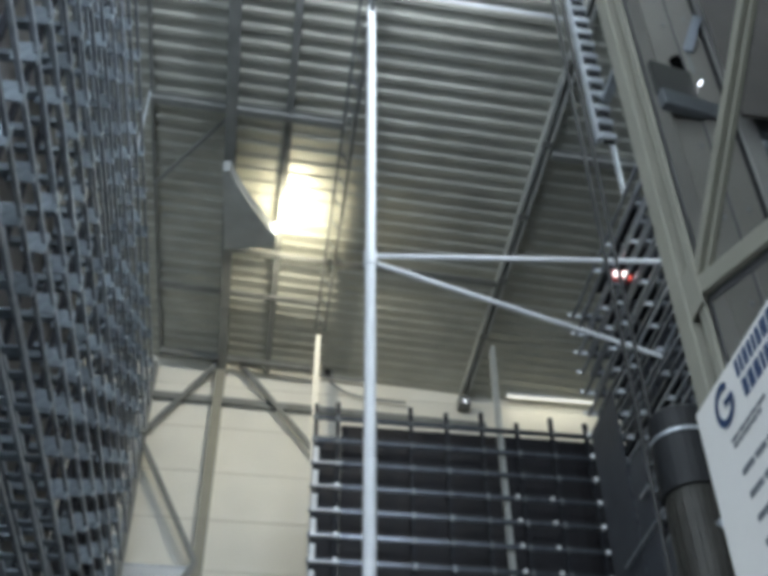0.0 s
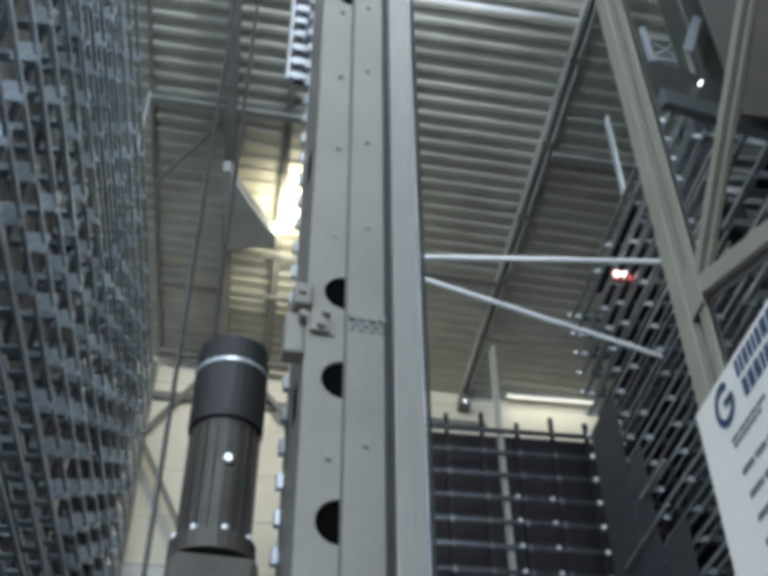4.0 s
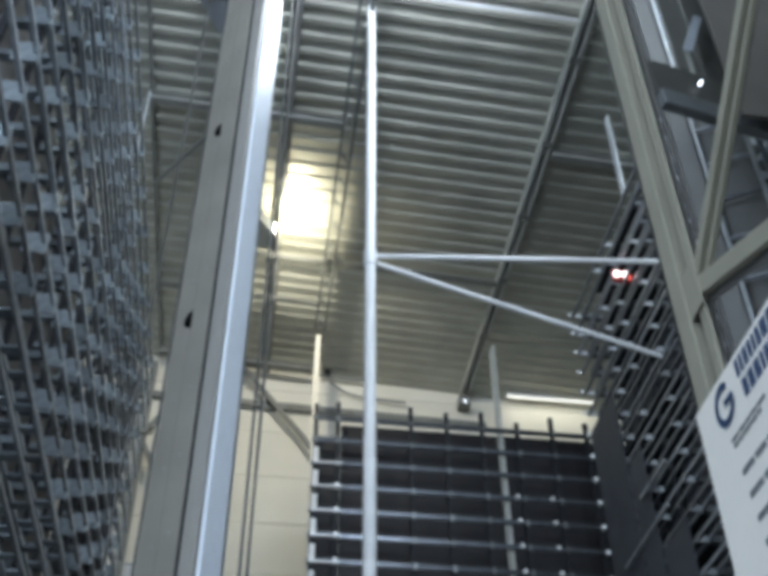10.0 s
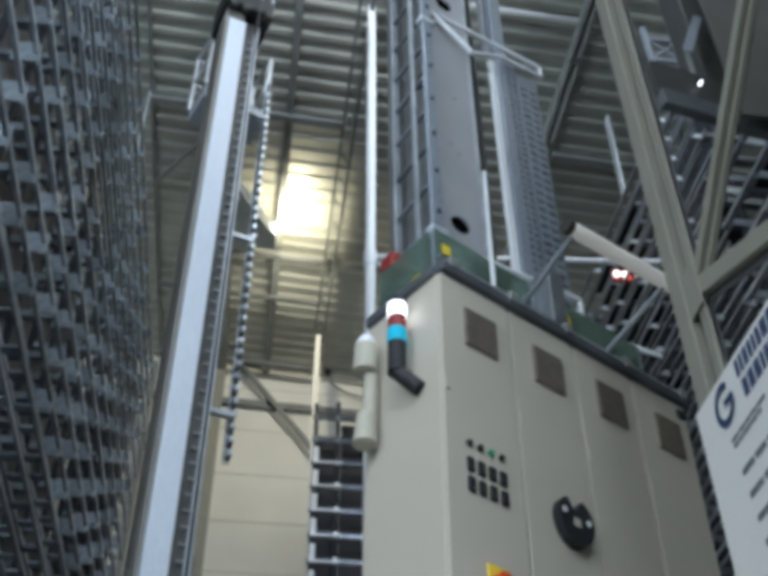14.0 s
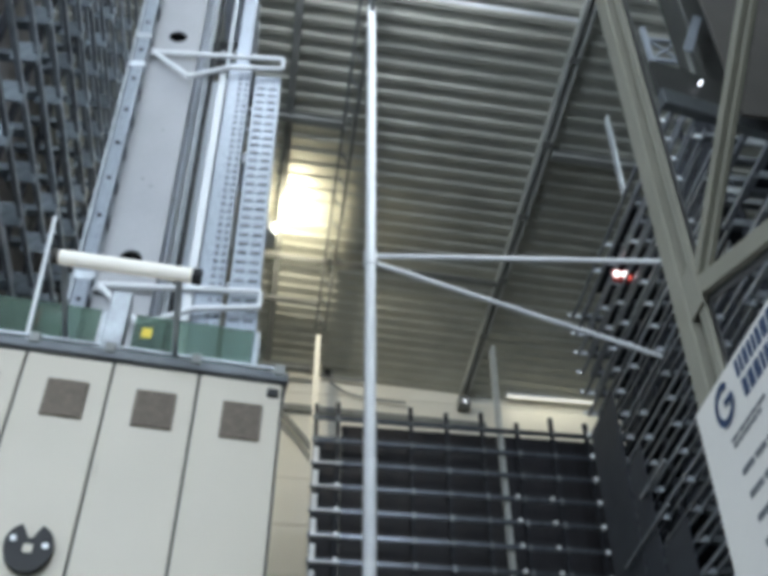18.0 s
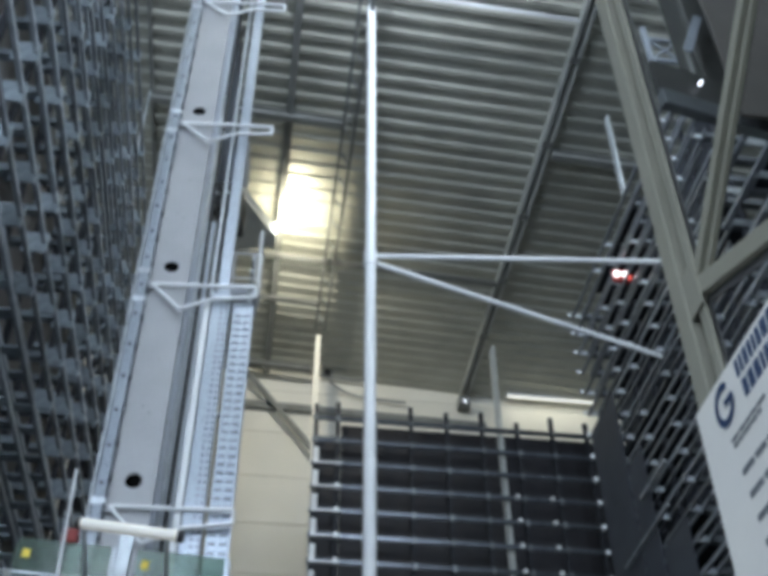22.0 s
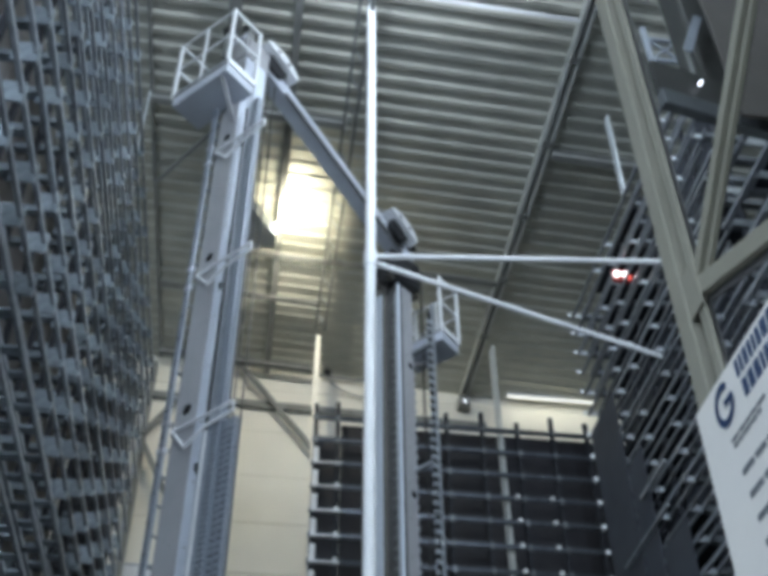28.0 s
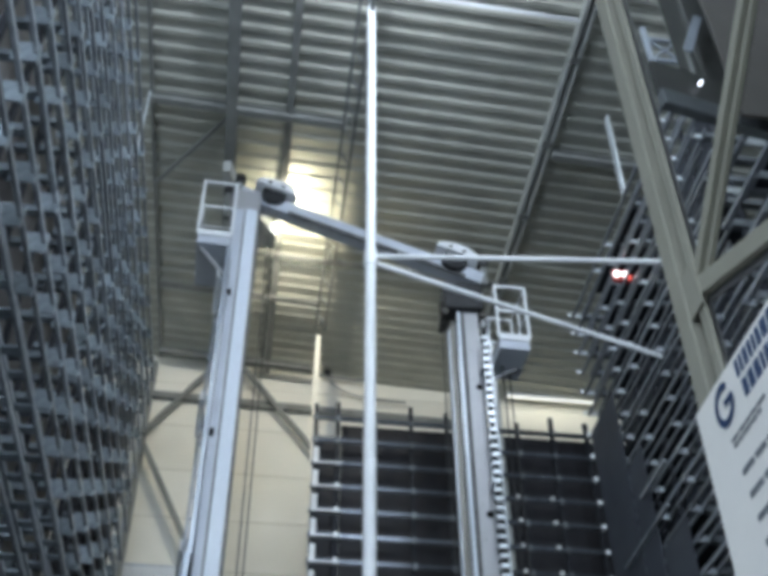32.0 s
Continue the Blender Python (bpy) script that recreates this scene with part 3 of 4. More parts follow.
def wall_fittings():
    g = thing("conduit", (2.3, 17.0, 12.52), "dark cable conduit run along the wall top", "conduit")
    path = [(-1.2, 0.02, 0.42), (-0.4, 0.02, 0.36), (-0.1, 0.02, 0.5), (1.3, 0.02, 0.42)]
    bm = bmesh.new()
    for a, b in zip(path[:-1], path[1:]):
        rod(bm, a, b, 0.035, 8)
    part("pipe", bm, STEELGREY, g)
    bm = bmesh.new()
    rings = []
    for k in range(14):
        cx, cz = -1.0 + 0.12 * k, 0.33 - 0.42 * (1 - math.exp(-k * 0.35))
        rings.append([bm.verts.new((cx, 0.05 + 0.022 * math.cos(q * math.pi / 3), cz + 0.022 * math.sin(q * math.pi / 3))) for q in range(6)])
    for a, b in zip(rings[:-1], rings[1:]):
        for q in range(6):
            bm.faces.new((a[q], a[(q + 1) % 6], b[(q + 1) % 6], b[q]))
    bm.faces.new(rings[0])
    bm.faces.new(rings[-1][::-1])
    bmesh.ops.recalc_face_normals(bm, faces=bm.faces)
    part("cable", bm, STEELGREY, g)
    part("junction_box", boxmesh(-1.12, -0.98, -0.04, 0.05, 0.40, 0.72, 0.01), BLACK, g)
    c = thing("wall_camera", (4.04, 16.9, 12.45), "small dark wall camera with bright lens", "camera")
    part("housing", boxmesh(-0.12, 0.12, -0.1, 0.2, -0.1, 0.1, 0.02), STEELGREY, c)
    # bright dot on the housing shines by its own emission
    part("front_lens", rodmesh((0, -0.12, -0.05), (0, -0.10, -0.05), 0.025, 12), WHITELENS, c)


wall_fittings()


# ---------------------------------------------------------------- near frame and sign
def near_frame():
    g = thing("upright_frame", (1.0, 1.87, FLOOR), "beige painted steel frame with diagonal bracing", "frame")
    top = 4.2 - FLOOR
    bm = bmesh.new()
    box(bm, 0, 0.012, -0.066, 0, 0, top, 0.003)
    box(bm, 0.012, 0.04, -0.012, -0.002, 0, top)
    box(bm, 0.012, 0.04, -0.064, -0.054, 0, top)
    part("post", bm, BEIGE, g)
    part("rear_flange", boxmesh(0.014, 0.024, -0.128, -0.092, 0, top, 0.003), BEIGE, g)
    # near-black webs here and below paint the shade inside the channels
    part("web", boxmesh(0.032, 0.036, -0.128, -0.05, 0, top), SEAM_AND_SHADE, g)
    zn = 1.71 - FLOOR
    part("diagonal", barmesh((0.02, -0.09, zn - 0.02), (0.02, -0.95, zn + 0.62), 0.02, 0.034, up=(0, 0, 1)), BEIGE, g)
    part("diagonal_web", barmesh((0.034, -0.10, zn - 0.045), (0.034, -0.95, zn + 0.588), 0.006, 0.03, up=(0, 0, 1)), SEAM_AND_SHADE, g)
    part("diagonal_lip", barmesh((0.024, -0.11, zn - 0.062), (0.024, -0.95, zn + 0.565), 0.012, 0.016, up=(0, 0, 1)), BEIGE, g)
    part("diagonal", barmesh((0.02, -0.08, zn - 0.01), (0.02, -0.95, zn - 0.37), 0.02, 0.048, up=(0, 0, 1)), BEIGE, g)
    part("diagonal_web", barmesh((0.034, -0.09, zn - 0.045), (0.034, -0.95, zn - 0.405), 0.006, 0.03, up=(0, 0, 1)), SEAM_AND_SHADE, g)
    part("gusset", boxmesh(0.004, 0.009, -0.14, -0.05, zn - 0.09, zn + 0.05), BEIGE, g)
    part("rear_post", boxmesh(0.0, 0.05, -1.4, -1.25, 0, top, 0.004), BEIGE, g)


near_frame()


def portal_beam():
    g = thing("portal_beam", (1.78, 2.95, FLOOR), "dark grey steel cross beam with a control box above", "beam")
    part("web", barmesh((0.0, 0.0, 4.255 - FLOOR), (1.3, 0.27, 4.255 - FLOOR), 0.03, 0.25), PORTALDARK, g)
    part("lower_flange", barmesh((0.0, -0.02, 4.06 - FLOOR), (1.3, 0.25, 4.06 - FLOOR), 0.05, 0.12, bevel=0.006), RACKDARK, g)
    part("control_box", boxmesh(0.36, 1.2, 0.12, 0.32, 4.39 - FLOOR, 5.9 - FLOOR, 0.02), PORTALDARK, g)
    part("cover_sheet", boxmesh(0.37, 1.2, -0.06, -0.04, 3.95 - FLOOR, 5.9 - FLOOR, 0.004), PORTALBROWN, g, "grey-brown cover sheet")
    part("name_plate", barmesh((0.25, 0.02, 4.55 - FLOOR), (0.375, 0.02, 4.885 - FLOOR), 0.05, 0.008, up=(0, 1, 0)), ALU, g)
    part("plate_hanger", boxmesh(0.24, 0.26, 0.03, 0.04, 4.37 - FLOOR, 4.60 - FLOOR), STEELGREY, g)
    part("indicator", rodmesh((0.25, 0.02, 4.255 - FLOOR), (0.25, -0.01, 4.255 - FLOOR), 0.008, 12), WHITELENS, g)
    part("column", boxmesh(1.3, 1.45, 0.17, 0.35, 0.0, 5.9 - FLOOR, 0.006), RACKDARK, g)


portal_beam()


def sign():
    g = thing("sign_board", (0.985, 1.85, 0.0), "white printed sign board with blue emblem on the frame", "sign")
    ob = part("sheet", boxmesh(-0.006, 0.0, -1.0, 0.0, 0.55, 1.375, 0.002), SIGN, g)
    bm = bmesh.new()
    n = 28
    ring = []
    for k in range(n + 1):
        a = math.radians(50 + 310 * k / n)
        ring.append([bm.verts.new((-0.009, -0.14 - r * math.cos(a), 1.305 + r * math.sin(a) * 1.1)) for r in (0.030, 0.046)])
    for p, q in zip(ring[:-1], ring[1:]):
        bm.faces.new((p[0], p[1], q[1], q[0]))
    box(bm, -0.0095, -0.0085, -0.183, -0.14, 1.298, 1.313)
    part("emblem", bm, SIGNBLUE, g, "dark blue round emblem")
    rng = random.Random(4)

    def line(y0, y1, z, h, mat):
        y = y0
        while y > y1:
            w = rng.uniform(0.25, 0.6) * h
            part("print_bar", boxmesh(-0.0085, -0.0065, y - w, y, z, z + h), mat, g)
            y -= w + h * 0.22

    line(-0.22, -0.75, 1.318, 0.040, SIGNBLUE)
    line(-0.23, -0.75, 1.262, 0.040, SIGNBLUE)
    for i, (z, y1) in enumerate(((1.215, -0.3), (1.20, -0.27), (1.13, -0.48), (1.075, -0.42), (1.02, -0.38), (0.965, -0.30), (0.87, -0.5), (0.815, -0.46), (0.76, -0.40), (0.70, -0.44))):
        y = -0.13 - 0.005 * i
        h = 0.007 if i < 2 else 0.013
        while y > y1:
            w = rng.uniform(2.5, 6.0) * h
            part("print_line", boxmesh(-0.0085, -0.0065, max(y - w, y1), y, z, z + h), SIGNGREY, g)
            y -= w + 0.8 * h


sign()


# ---------------------------------------------------------------- the crane
CRANE_PATH = [
    (0.0, 5.574, 3.771, 187.38), (0.5, 5.356, 3.719, 187.17), (1.0, 5.137, 3.701, 187.12), (1.5, 4.931, 3.714, 187.51),
    (2.0, 4.702, 3.745, 188.34), (2.5, 4.471, 3.798, 189.52), (3.0, 4.217, 3.843, 190.58), (3.5, 3.976, 3.866, 191.40),
    (4.0, 3.770, 3.870, 191.73), (4.5, 3.602, 3.864, 191.35), (5.0, 3.465, 3.859, 190.09), (5.5, 3.350, 3.860, 187.92),
    (6.0, 3.261, 3.868, 184.97), (6.5, 3.221, 3.872, 181.67), (7.0, 3.218, 3.878, 177.49), (7.5, 3.210, 3.873, 173.31),
    (8.0, 3.183, 3.871, 169.05), (8.5, 3.138, 3.881, 165.05), (9.0, 3.065, 3.887, 160.58), (9.5, 2.956, 3.888, 155.92),
    (10.0, 2.823, 3.846, 150.60), (10.5, 2.652, 3.815, 145.49), (11.0, 2.421, 3.777, 142.76), (11.5, 2.217, 3.747, 140.12),
    (12.0, 1.998, 3.788, 135.31), (12.5, 1.787, 3.816, 130.40), (13.0, 1.553, 3.785, 125.47), (13.5, 1.261, 3.737, 119.88),
    (14.0, 0.974, 3.711, 114.69), (14.5, 0.728, 3.683, 110.35), (15.0, 0.472, 3.651, 105.98), (15.5, 0.201, 3.625, 101.63),
    (16.0, -0.066, 3.622, 97.80), (16.5, -0.302, 3.662, 95.09), (17.0, -0.492, 3.759, 93.32), (17.5, -0.638, 3.922, 90.76),
    (18.0, -0.740, 4.171, 88.43), (18.5, -0.797, 4.457, 87.63), (19.0, -0.822, 4.743, 87.71), (19.5, -0.819, 4.983, 87.61),
    (20.0, -0.814, 5.300, 87.63), (20.5, -0.816, 5.648, 87.74), (21.0, -0.817, 5.983, 88.01), (21.5, -0.816, 6.225, 88.17),
    (22.0, -0.813, 6.433, 87.69), (22.5, -0.810, 6.626, 86.04), (23.0, -0.801, 6.796, 82.97), (23.5, -0.789, 6.887, 79.26),
    (24.0, -0.779, 6.942, 75.72), (24.5, -0.772, 7.023, 72.16), (25.0, -0.763, 7.148, 67.95), (25.5, -0.755, 7.278, 63.68),
    (26.0, -0.745, 7.436, 60.16), (26.5, -0.735, 7.632, 57.21), (27.0, -0.726, 7.868, 54.14), (27.5, -0.721, 8.139, 50.24),
    (28.0, -0.721, 8.443, 45.26), (28.5, -0.727, 8.778, 39.93), (29.0, -0.731, 9.171, 34.00), (29.5, -0.732, 9.570, 28.13),
    (30.0, -0.744, 9.977, 22.03), (30.5, -0.770, 10.348, 16.28), (31.0, -0.770, 10.685, 11.24), (31.5, -0.756, 10.998, 6.55),
    (32.0, -0.739, 11.323, 1.66),
]


def half_round_plate(x0, x1, z0, z1, xc, holes, r, y, face):
    """An upright plate from x0 to x1 in the plane y with round holes centred on xc; face is +1 or -1, the way along y that it looks."""
    w = 2 * max(abs(x0 - xc), abs(x1 - xc))
    bm = plate_with_holes(w, z0, z1, holes, r)
    bmesh.ops.transform(bm, matrix=Matrix.Translation((xc, y, 0)) @ pose(0, 0, 0, 0, 0, 180 if face > 0 else 0), verts=bm.verts)
    for v in bm.verts:
        v.co.x = min(max(v.co.x, x0), x1)
    return bm


CRANE_SIZE = 0.92


def crane():
    """Local axes: x along the travel from the rear mast to the front one, y to its left, z up from eye height; brought to size at the end."""
    g = thing("stacker_crane", (0, 0, FLOOR), "two-mast grey stacker crane with cream control cabinets", "crane")
    F = FLOOR / CRANE_SIZE
    # travelling base
    part("base_beam", boxmesh(0.1, 4.04, -0.14, 0.2, F + 0.32, F + 0.80, 0.01), MAST, g)
    for wx in (-0.2, 0.75, 3.44, 4.34):
        part("wheel", rodmesh((wx, -0.05, F + 0.21), (wx, 0.09, F + 0.21), 0.21, 24), MOTOR, g)
    for wx in (-0.2, 4.34):
        part("wheel_arm", boxmesh(min(wx, 2.0), max(wx, 2.0), 0.10, 0.13, F + 0.2, F + 0.4, 0.006), MAST, g)

    # rear mast
    top = 12.85
    foot = F + 0.8
    m2 = part("rear_mast", boxmesh(0.044, 0.46, -0.116, 0.181, foot, top, 0.004), MAST, g)
    holes = [4.21 + 2.21 * k for k in (-1, 0, 1, 2, 3)]
    fp = plate_with_holes(0.326, foot, top, holes, 0.066)
    bmesh.ops.transform(fp, matrix=Matrix.Translation((0.028, 0.031, 0)) @ pose(0, 0, 0, 0, 0, -90), verts=fp.verts)
    part("face_plate", fp, MAST, m2)
    # black discs just behind the plate paint the dark inside the holes
    for h in holes:
        part("hole_lining", rodmesh((0.0415, 0.031, h), (0.0435, 0.031, h), 0.068, 20), VOID, m2)
    for h in holes:
        for dz in (0.62, 0.68, -1.05):
            part("rivet", rodmesh((0.027, 0.031 + 0.03 * (1 if dz > 0.65 else -1), h + dz), (0.022, 0.031 + 0.03 * (1 if dz > 0.65 else -1), h + dz), 0.008, 8), STEELGREY, m2)
    # its right side: holed plate, raised cover strip, groove and bright guide rail
    sholes = [0.80, 3.22, 5.69, 8.15, 10.72]
    part("side_plate", half_round_plate(0.028, 0.27, foot, top, 0.165, sholes, 0.078, -0.132, -1), LITMAST, m2)
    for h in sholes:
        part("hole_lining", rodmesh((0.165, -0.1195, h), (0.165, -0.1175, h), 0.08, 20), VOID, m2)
    part("cover_strip", boxmesh(0.170, 0.228, -0.150, -0.133, foot, top, 0.004), LITMAST, m2)
    part("groove", boxmesh(0.228, 0.252, -0.136, -0.118, foot, top), SEAM_AND_SHADE, m2)
    part("side_rail", boxmesh(0.252, 0.44, -0.152, -0.118, foot, top, 0.006), SHEENALU, m2, "bright metal side rail")
    # dark strip drawn for the shade beside the rail
    part("rail_shadow_strip", boxmesh(0.462, 0.49, -0.13, 0.16, foot, top), SEAM_AND_SHADE, m2)
    z = 1.2
    while z < top:
        part("bolt", rodmesh((0.10, -0.133, z), (0.10, -0.141, z), 0.011, 8), STEELGREY, m2)
        z += 0.72
    # its left side: holed plate and dark rail behind the ladder
    lholes = [0.45, 0.95, 2.66, 3.15, 5.52, 7.73, 9.94]
    part("side_plate", half_round_plate(0.028, 0.30, foot, top, 0.105, lholes, 0.078, 0.197, 1), SHADEDMAST, m2)
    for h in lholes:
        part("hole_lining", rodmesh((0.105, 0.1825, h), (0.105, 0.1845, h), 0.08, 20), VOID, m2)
    part("side_rail", boxmesh(0.345, 0.46, 0.182, 0.225, foot, top, 0.006), SHADEDMAST, m2)
    part("groove", boxmesh(0.30, 0.345, 0.182, 0.205, foot, top), SEAM_AND_SHADE, m2)

    # ladder on the mast's left
    lad = part("ladder", boxmesh(-0.055, -0.02, 0.205, 0.285, 1.25, 11.6, 0.006), ALU, g, "bolted pale metal ladder")
    part("stile", boxmesh(0.31, 0.335, 0.235, 0.285, 1.25, 11.6, 0.006), GALV, lad)
    rung = mesh_of(boxmesh(-0.022, 0.312, 0.250, 0.276, -0.013, 0.013, 0.004), RACKMID)
    bolt = mesh_of(rodmesh((-0.064, 0.245, 0), (-0.054, 0.245, 0), 0.014, 8), BLACK)
    clamp = mesh_of(boxmesh(-0.062, 0.0, 0.19, 0.30, -0.03, 0.03, 0.006), GALV_BRIGHT)
    z = 1.4
    while z < 11.5:
        part("rung", rung, None, lad).location = (0, 0, z)
        part("bolt", bolt, None, lad).location = (0, 0, z + 0.09)
        z += 0.33
    for h in (2.4, 3.98, 5.95, 6.28, 8.2, 8.5, 10.4, 10.7):
        part("clamp", clamp, None, lad).location = (0, 0, h)
    # safety rail of the ladder
    part("safety_rail", boxmesh(0.02, 0.05, 0.31, 0.335, 1.25, 11.6, 0.005), GALV, lad)

    # cable ducts on the mast's right
    duct = part("cable_duct", boxmesh(0.01, 0.08, -0.735, -0.555, 2.6, 6.02, 0.006), ALU, g, "perforated pale metal cable duct")
    slot = mesh_of(boxmesh(0.004, 0.009, -0.028, 0.028, -0.011, 0.011), RACKDARK)
    z = 3.1
    while z < 5.95:
        for yy in (-0.685, -0.605):
            part("slot", slot, None, duct).location = (0, yy, z)
        z += 0.075
    rail = part("guide_rail", boxmesh(-0.01, 0.06, -0.53, -0.37, 2.6, 6.12, 0.008), ALU, g, "pale perforated metal guide rail")
    hole = mesh_of(boxmesh(-0.015, -0.0105, -0.012, 0.012, -0.012, 0.012), RACKDARK)
    z = 3.0
    while z < 6.05:
        for yy in (-0.505, -0.46):
            part("slot", hole, None, rail).location = (0, yy, z)
        z += 0.06
    part("guide_rail", boxmesh(0.0, 0.03, -0.36, -0.31, 2.6, 6.0, 0.004), WHITEPAINT, g)
    part("cable_duct", boxmesh(0.03, 0.10, -0.50, -0.40, 6.12, 11.3, 0.006), ALU, g)
    part("guide_rail", boxmesh(0.05, 0.09, -0.36, -0.33, 6.12, 11.3, 0.004), GALV, g)
    part("cable", rodmesh((0.09, -0.24, 2.6), (0.09, -0.24, 11.3), 0.018, 8), BLACK, g)
    part("cable", rodmesh((0.10, -0.20, 2.6), (0.10, -0.20, 9.0), 0.014, 8), GALV, g)
    # tube brackets below each hole
    for h in holes[1:]:
        bm = bmesh.new()
        P = [(0.0, 0.17, h - 0.245), (-0.06, -0.11, h - 0.57), (-0.06, -0.38, h - 0.43), (-0.04, -0.74, h - 0.37)]
        for a, b in zip(P[:-1], P[1:]):
            rod(bm, a, b, 0.019, 8)
        rod(bm, P[0], (-0.04, -0.74, h - 0.255), 0.019, 8)
        rod(bm, P[3], (-0.04, -0.74, h - 0.255), 0.015, 8)
        part("cable_bracket", bm, WHITEPAINT, g)
        part("bracket_foot", boxmesh(-0.012, 0.027, 0.13, 0.19, h - 0.30, h - 0.19, 0.004), MAST, g)

    # front mast
    before = set(g.children)
    ftop = 11.35
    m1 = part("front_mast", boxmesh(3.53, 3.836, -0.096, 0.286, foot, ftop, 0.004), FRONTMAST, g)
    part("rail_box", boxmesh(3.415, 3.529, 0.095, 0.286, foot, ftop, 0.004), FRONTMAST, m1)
    part("groove", boxmesh(3.515, 3.528, -0.09, 0.09, foot, ftop), SEAM_AND_SHADE, m1)
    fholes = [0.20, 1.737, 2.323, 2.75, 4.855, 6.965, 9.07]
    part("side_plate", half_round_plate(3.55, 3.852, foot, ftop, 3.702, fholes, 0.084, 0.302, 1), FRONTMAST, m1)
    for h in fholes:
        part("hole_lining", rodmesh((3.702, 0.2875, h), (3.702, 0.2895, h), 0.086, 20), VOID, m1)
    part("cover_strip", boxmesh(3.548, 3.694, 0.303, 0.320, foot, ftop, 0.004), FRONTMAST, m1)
    part("strip_edge", boxmesh(3.694, 3.704, 0.303, 0.309, foot, ftop), SEAM_AND_SHADE, m1)
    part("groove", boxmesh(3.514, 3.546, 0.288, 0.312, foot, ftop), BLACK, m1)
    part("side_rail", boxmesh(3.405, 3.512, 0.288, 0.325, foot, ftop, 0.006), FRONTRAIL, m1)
    # outer face with slots
    bm = boxmesh(3.838, 3.850, -0.098, 0.287, foot, ftop)
    part("face_plate", bm, FRONTMAST, m1)
    # slots are black plates on the face, drawn for their dark inside
    for h in (0.3, 0.92, 2.313, 2.774, 3.65, 5.72, 7.86):
        part("slot", boxmesh(3.850, 3.8515, 0.09, 0.165, h - 0.085, h + 0.085), VOID, m1)
    tooth = mesh_of(boxmesh(3.846, 3.872, -0.125, -0.094, -0.035, 0.035, 0.005), GALV)
    z = foot + 0.2
    while z < 10.4:
        part("clip", tooth, None, m1).location = (0, 0, z)
        z += 0.155
    # inner face: wide bright running rail
    part("running_rail", boxmesh(3.385, 3.412, 0.075, 0.284, foot, 10.65, 0.006), SHEENALU, m1, "wide bright running rail")
    part("rail_edge", boxmesh(3.50, 3.514, -0.10, -0.065, foot, 10.65, 0.003), GALV_BRIGHT, m1)
    inner_tooth = mesh_of(boxmesh(3.49, 3.514, -0.06, 0.0, -0.016, 0.016, 0.004), STEELGREY)
    z = 1.3
    while z < 10.5:
        part("clip", inner_tooth, None, m1).location = (0, 0, z)
        z += 0.145
    # right side: holed plate and rails
    eholes = [0.7, 2.86, 5.05, 7.24, 9.39]
    # this side takes the lighter rear mast grey
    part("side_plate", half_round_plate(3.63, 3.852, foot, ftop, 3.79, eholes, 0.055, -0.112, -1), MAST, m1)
    for h in eholes:
        part("hole_lining", rodmesh((3.79, -0.0995, h), (3.79, -0.0975, h), 0.057, 18), VOID, m1)
    part("side_rail", boxmesh(3.52, 3.56, -0.13, -0.098, foot, ftop, 0.005), SHEENALU, m1)
    part("groove", boxmesh(3.567, 3.625, -0.115, -0.098, foot, ftop), SEAM_AND_SHADE, m1)
    z = 0.9
    k = 0
    while z < 10.6:
        part("bolt", rodmesh((3.75, 0.302, z), (3.75, 0.311, z), 0.012, 8), STEELGREY, m1)
        part("bolt", rodmesh((3.62, 0.319, z + 0.06), (3.62, 0.328, z + 0.06), 0.012, 8), STEELGREY, m1)
        part("bolt", rodmesh((3.70, -0.112, z), (3.70, -0.120, z), 0.011, 8), STEELGREY, m1)
        z += 0.53 if k % 2 else 0.55
        k += 1
    # bolted joint of the mast's two lengths
    bm = bmesh.new()
    box(bm, 3.835, 3.905, 0.20, 0.335, 2.638, 2.745, 0.01)
    box(bm, 3.85, 3.93, 0.22, 0.30, 2.425, 2.619, 0.012)
    box(bm, 3.76, 3.84, 0.303, 0.325, 2.522, 2.619, 0.005)
    for bx, bz in ((3.87, 2.58), (3.80, 2.551), (3.88, 2.697), (3.78, 2.609)):
        rod(bm, (bx, 0.30, bz), (bx, 0.35, bz), 0.016, 8)
    part("joint_bracket", bm, FRONTMAST, m1)
    bm = bmesh.new()
    box(bm, 3.55, 3.69, 0.321, 0.327, 2.575, 2.587)
    for bx in (3.56, 3.60, 3.64, 3.68):
        rod(bm, (bx, 0.318, 2.551), (bx, 0.318, 2.638), 0.011, 8)
        rod(bm, (bx, 0.318, 2.609), (bx, 0.34, 2.609), 0.014, 8)
    part("joint_bolts", bm, STEELGREY, m1)
    # dark head housing with rollers
    part("head_collar", boxmesh(3.30, 3.95, -0.24, 0.36, 10.86, 11.42, 0.05), BLACK, m1, "dark sheave housing on the mast head")
    for bx, by in ((3.32, -0.16), (3.32, 0.12), (3.32, 0.28), (3.93, -0.1)):
        part("collar_roller", rodmesh((bx, by - 0.04, 10.82), (bx, by + 0.04, 10.82), 0.06, 14), MOTOR, m1)
    for by in (-0.2, -0.05, 0.1):
        part("collar_nut", rodmesh((3.30, by, 11.15), (3.285, by, 11.15), 0.025, 8), GALV_BRIGHT, m1)
    # ladder-like cable chain along the front mast
    ch = part("cable_chain", boxmesh(3.83, 3.90, -0.44, -0.42, 5.0, 10.3, 0.004), BLACK, g, "dark cable chain with bright links")
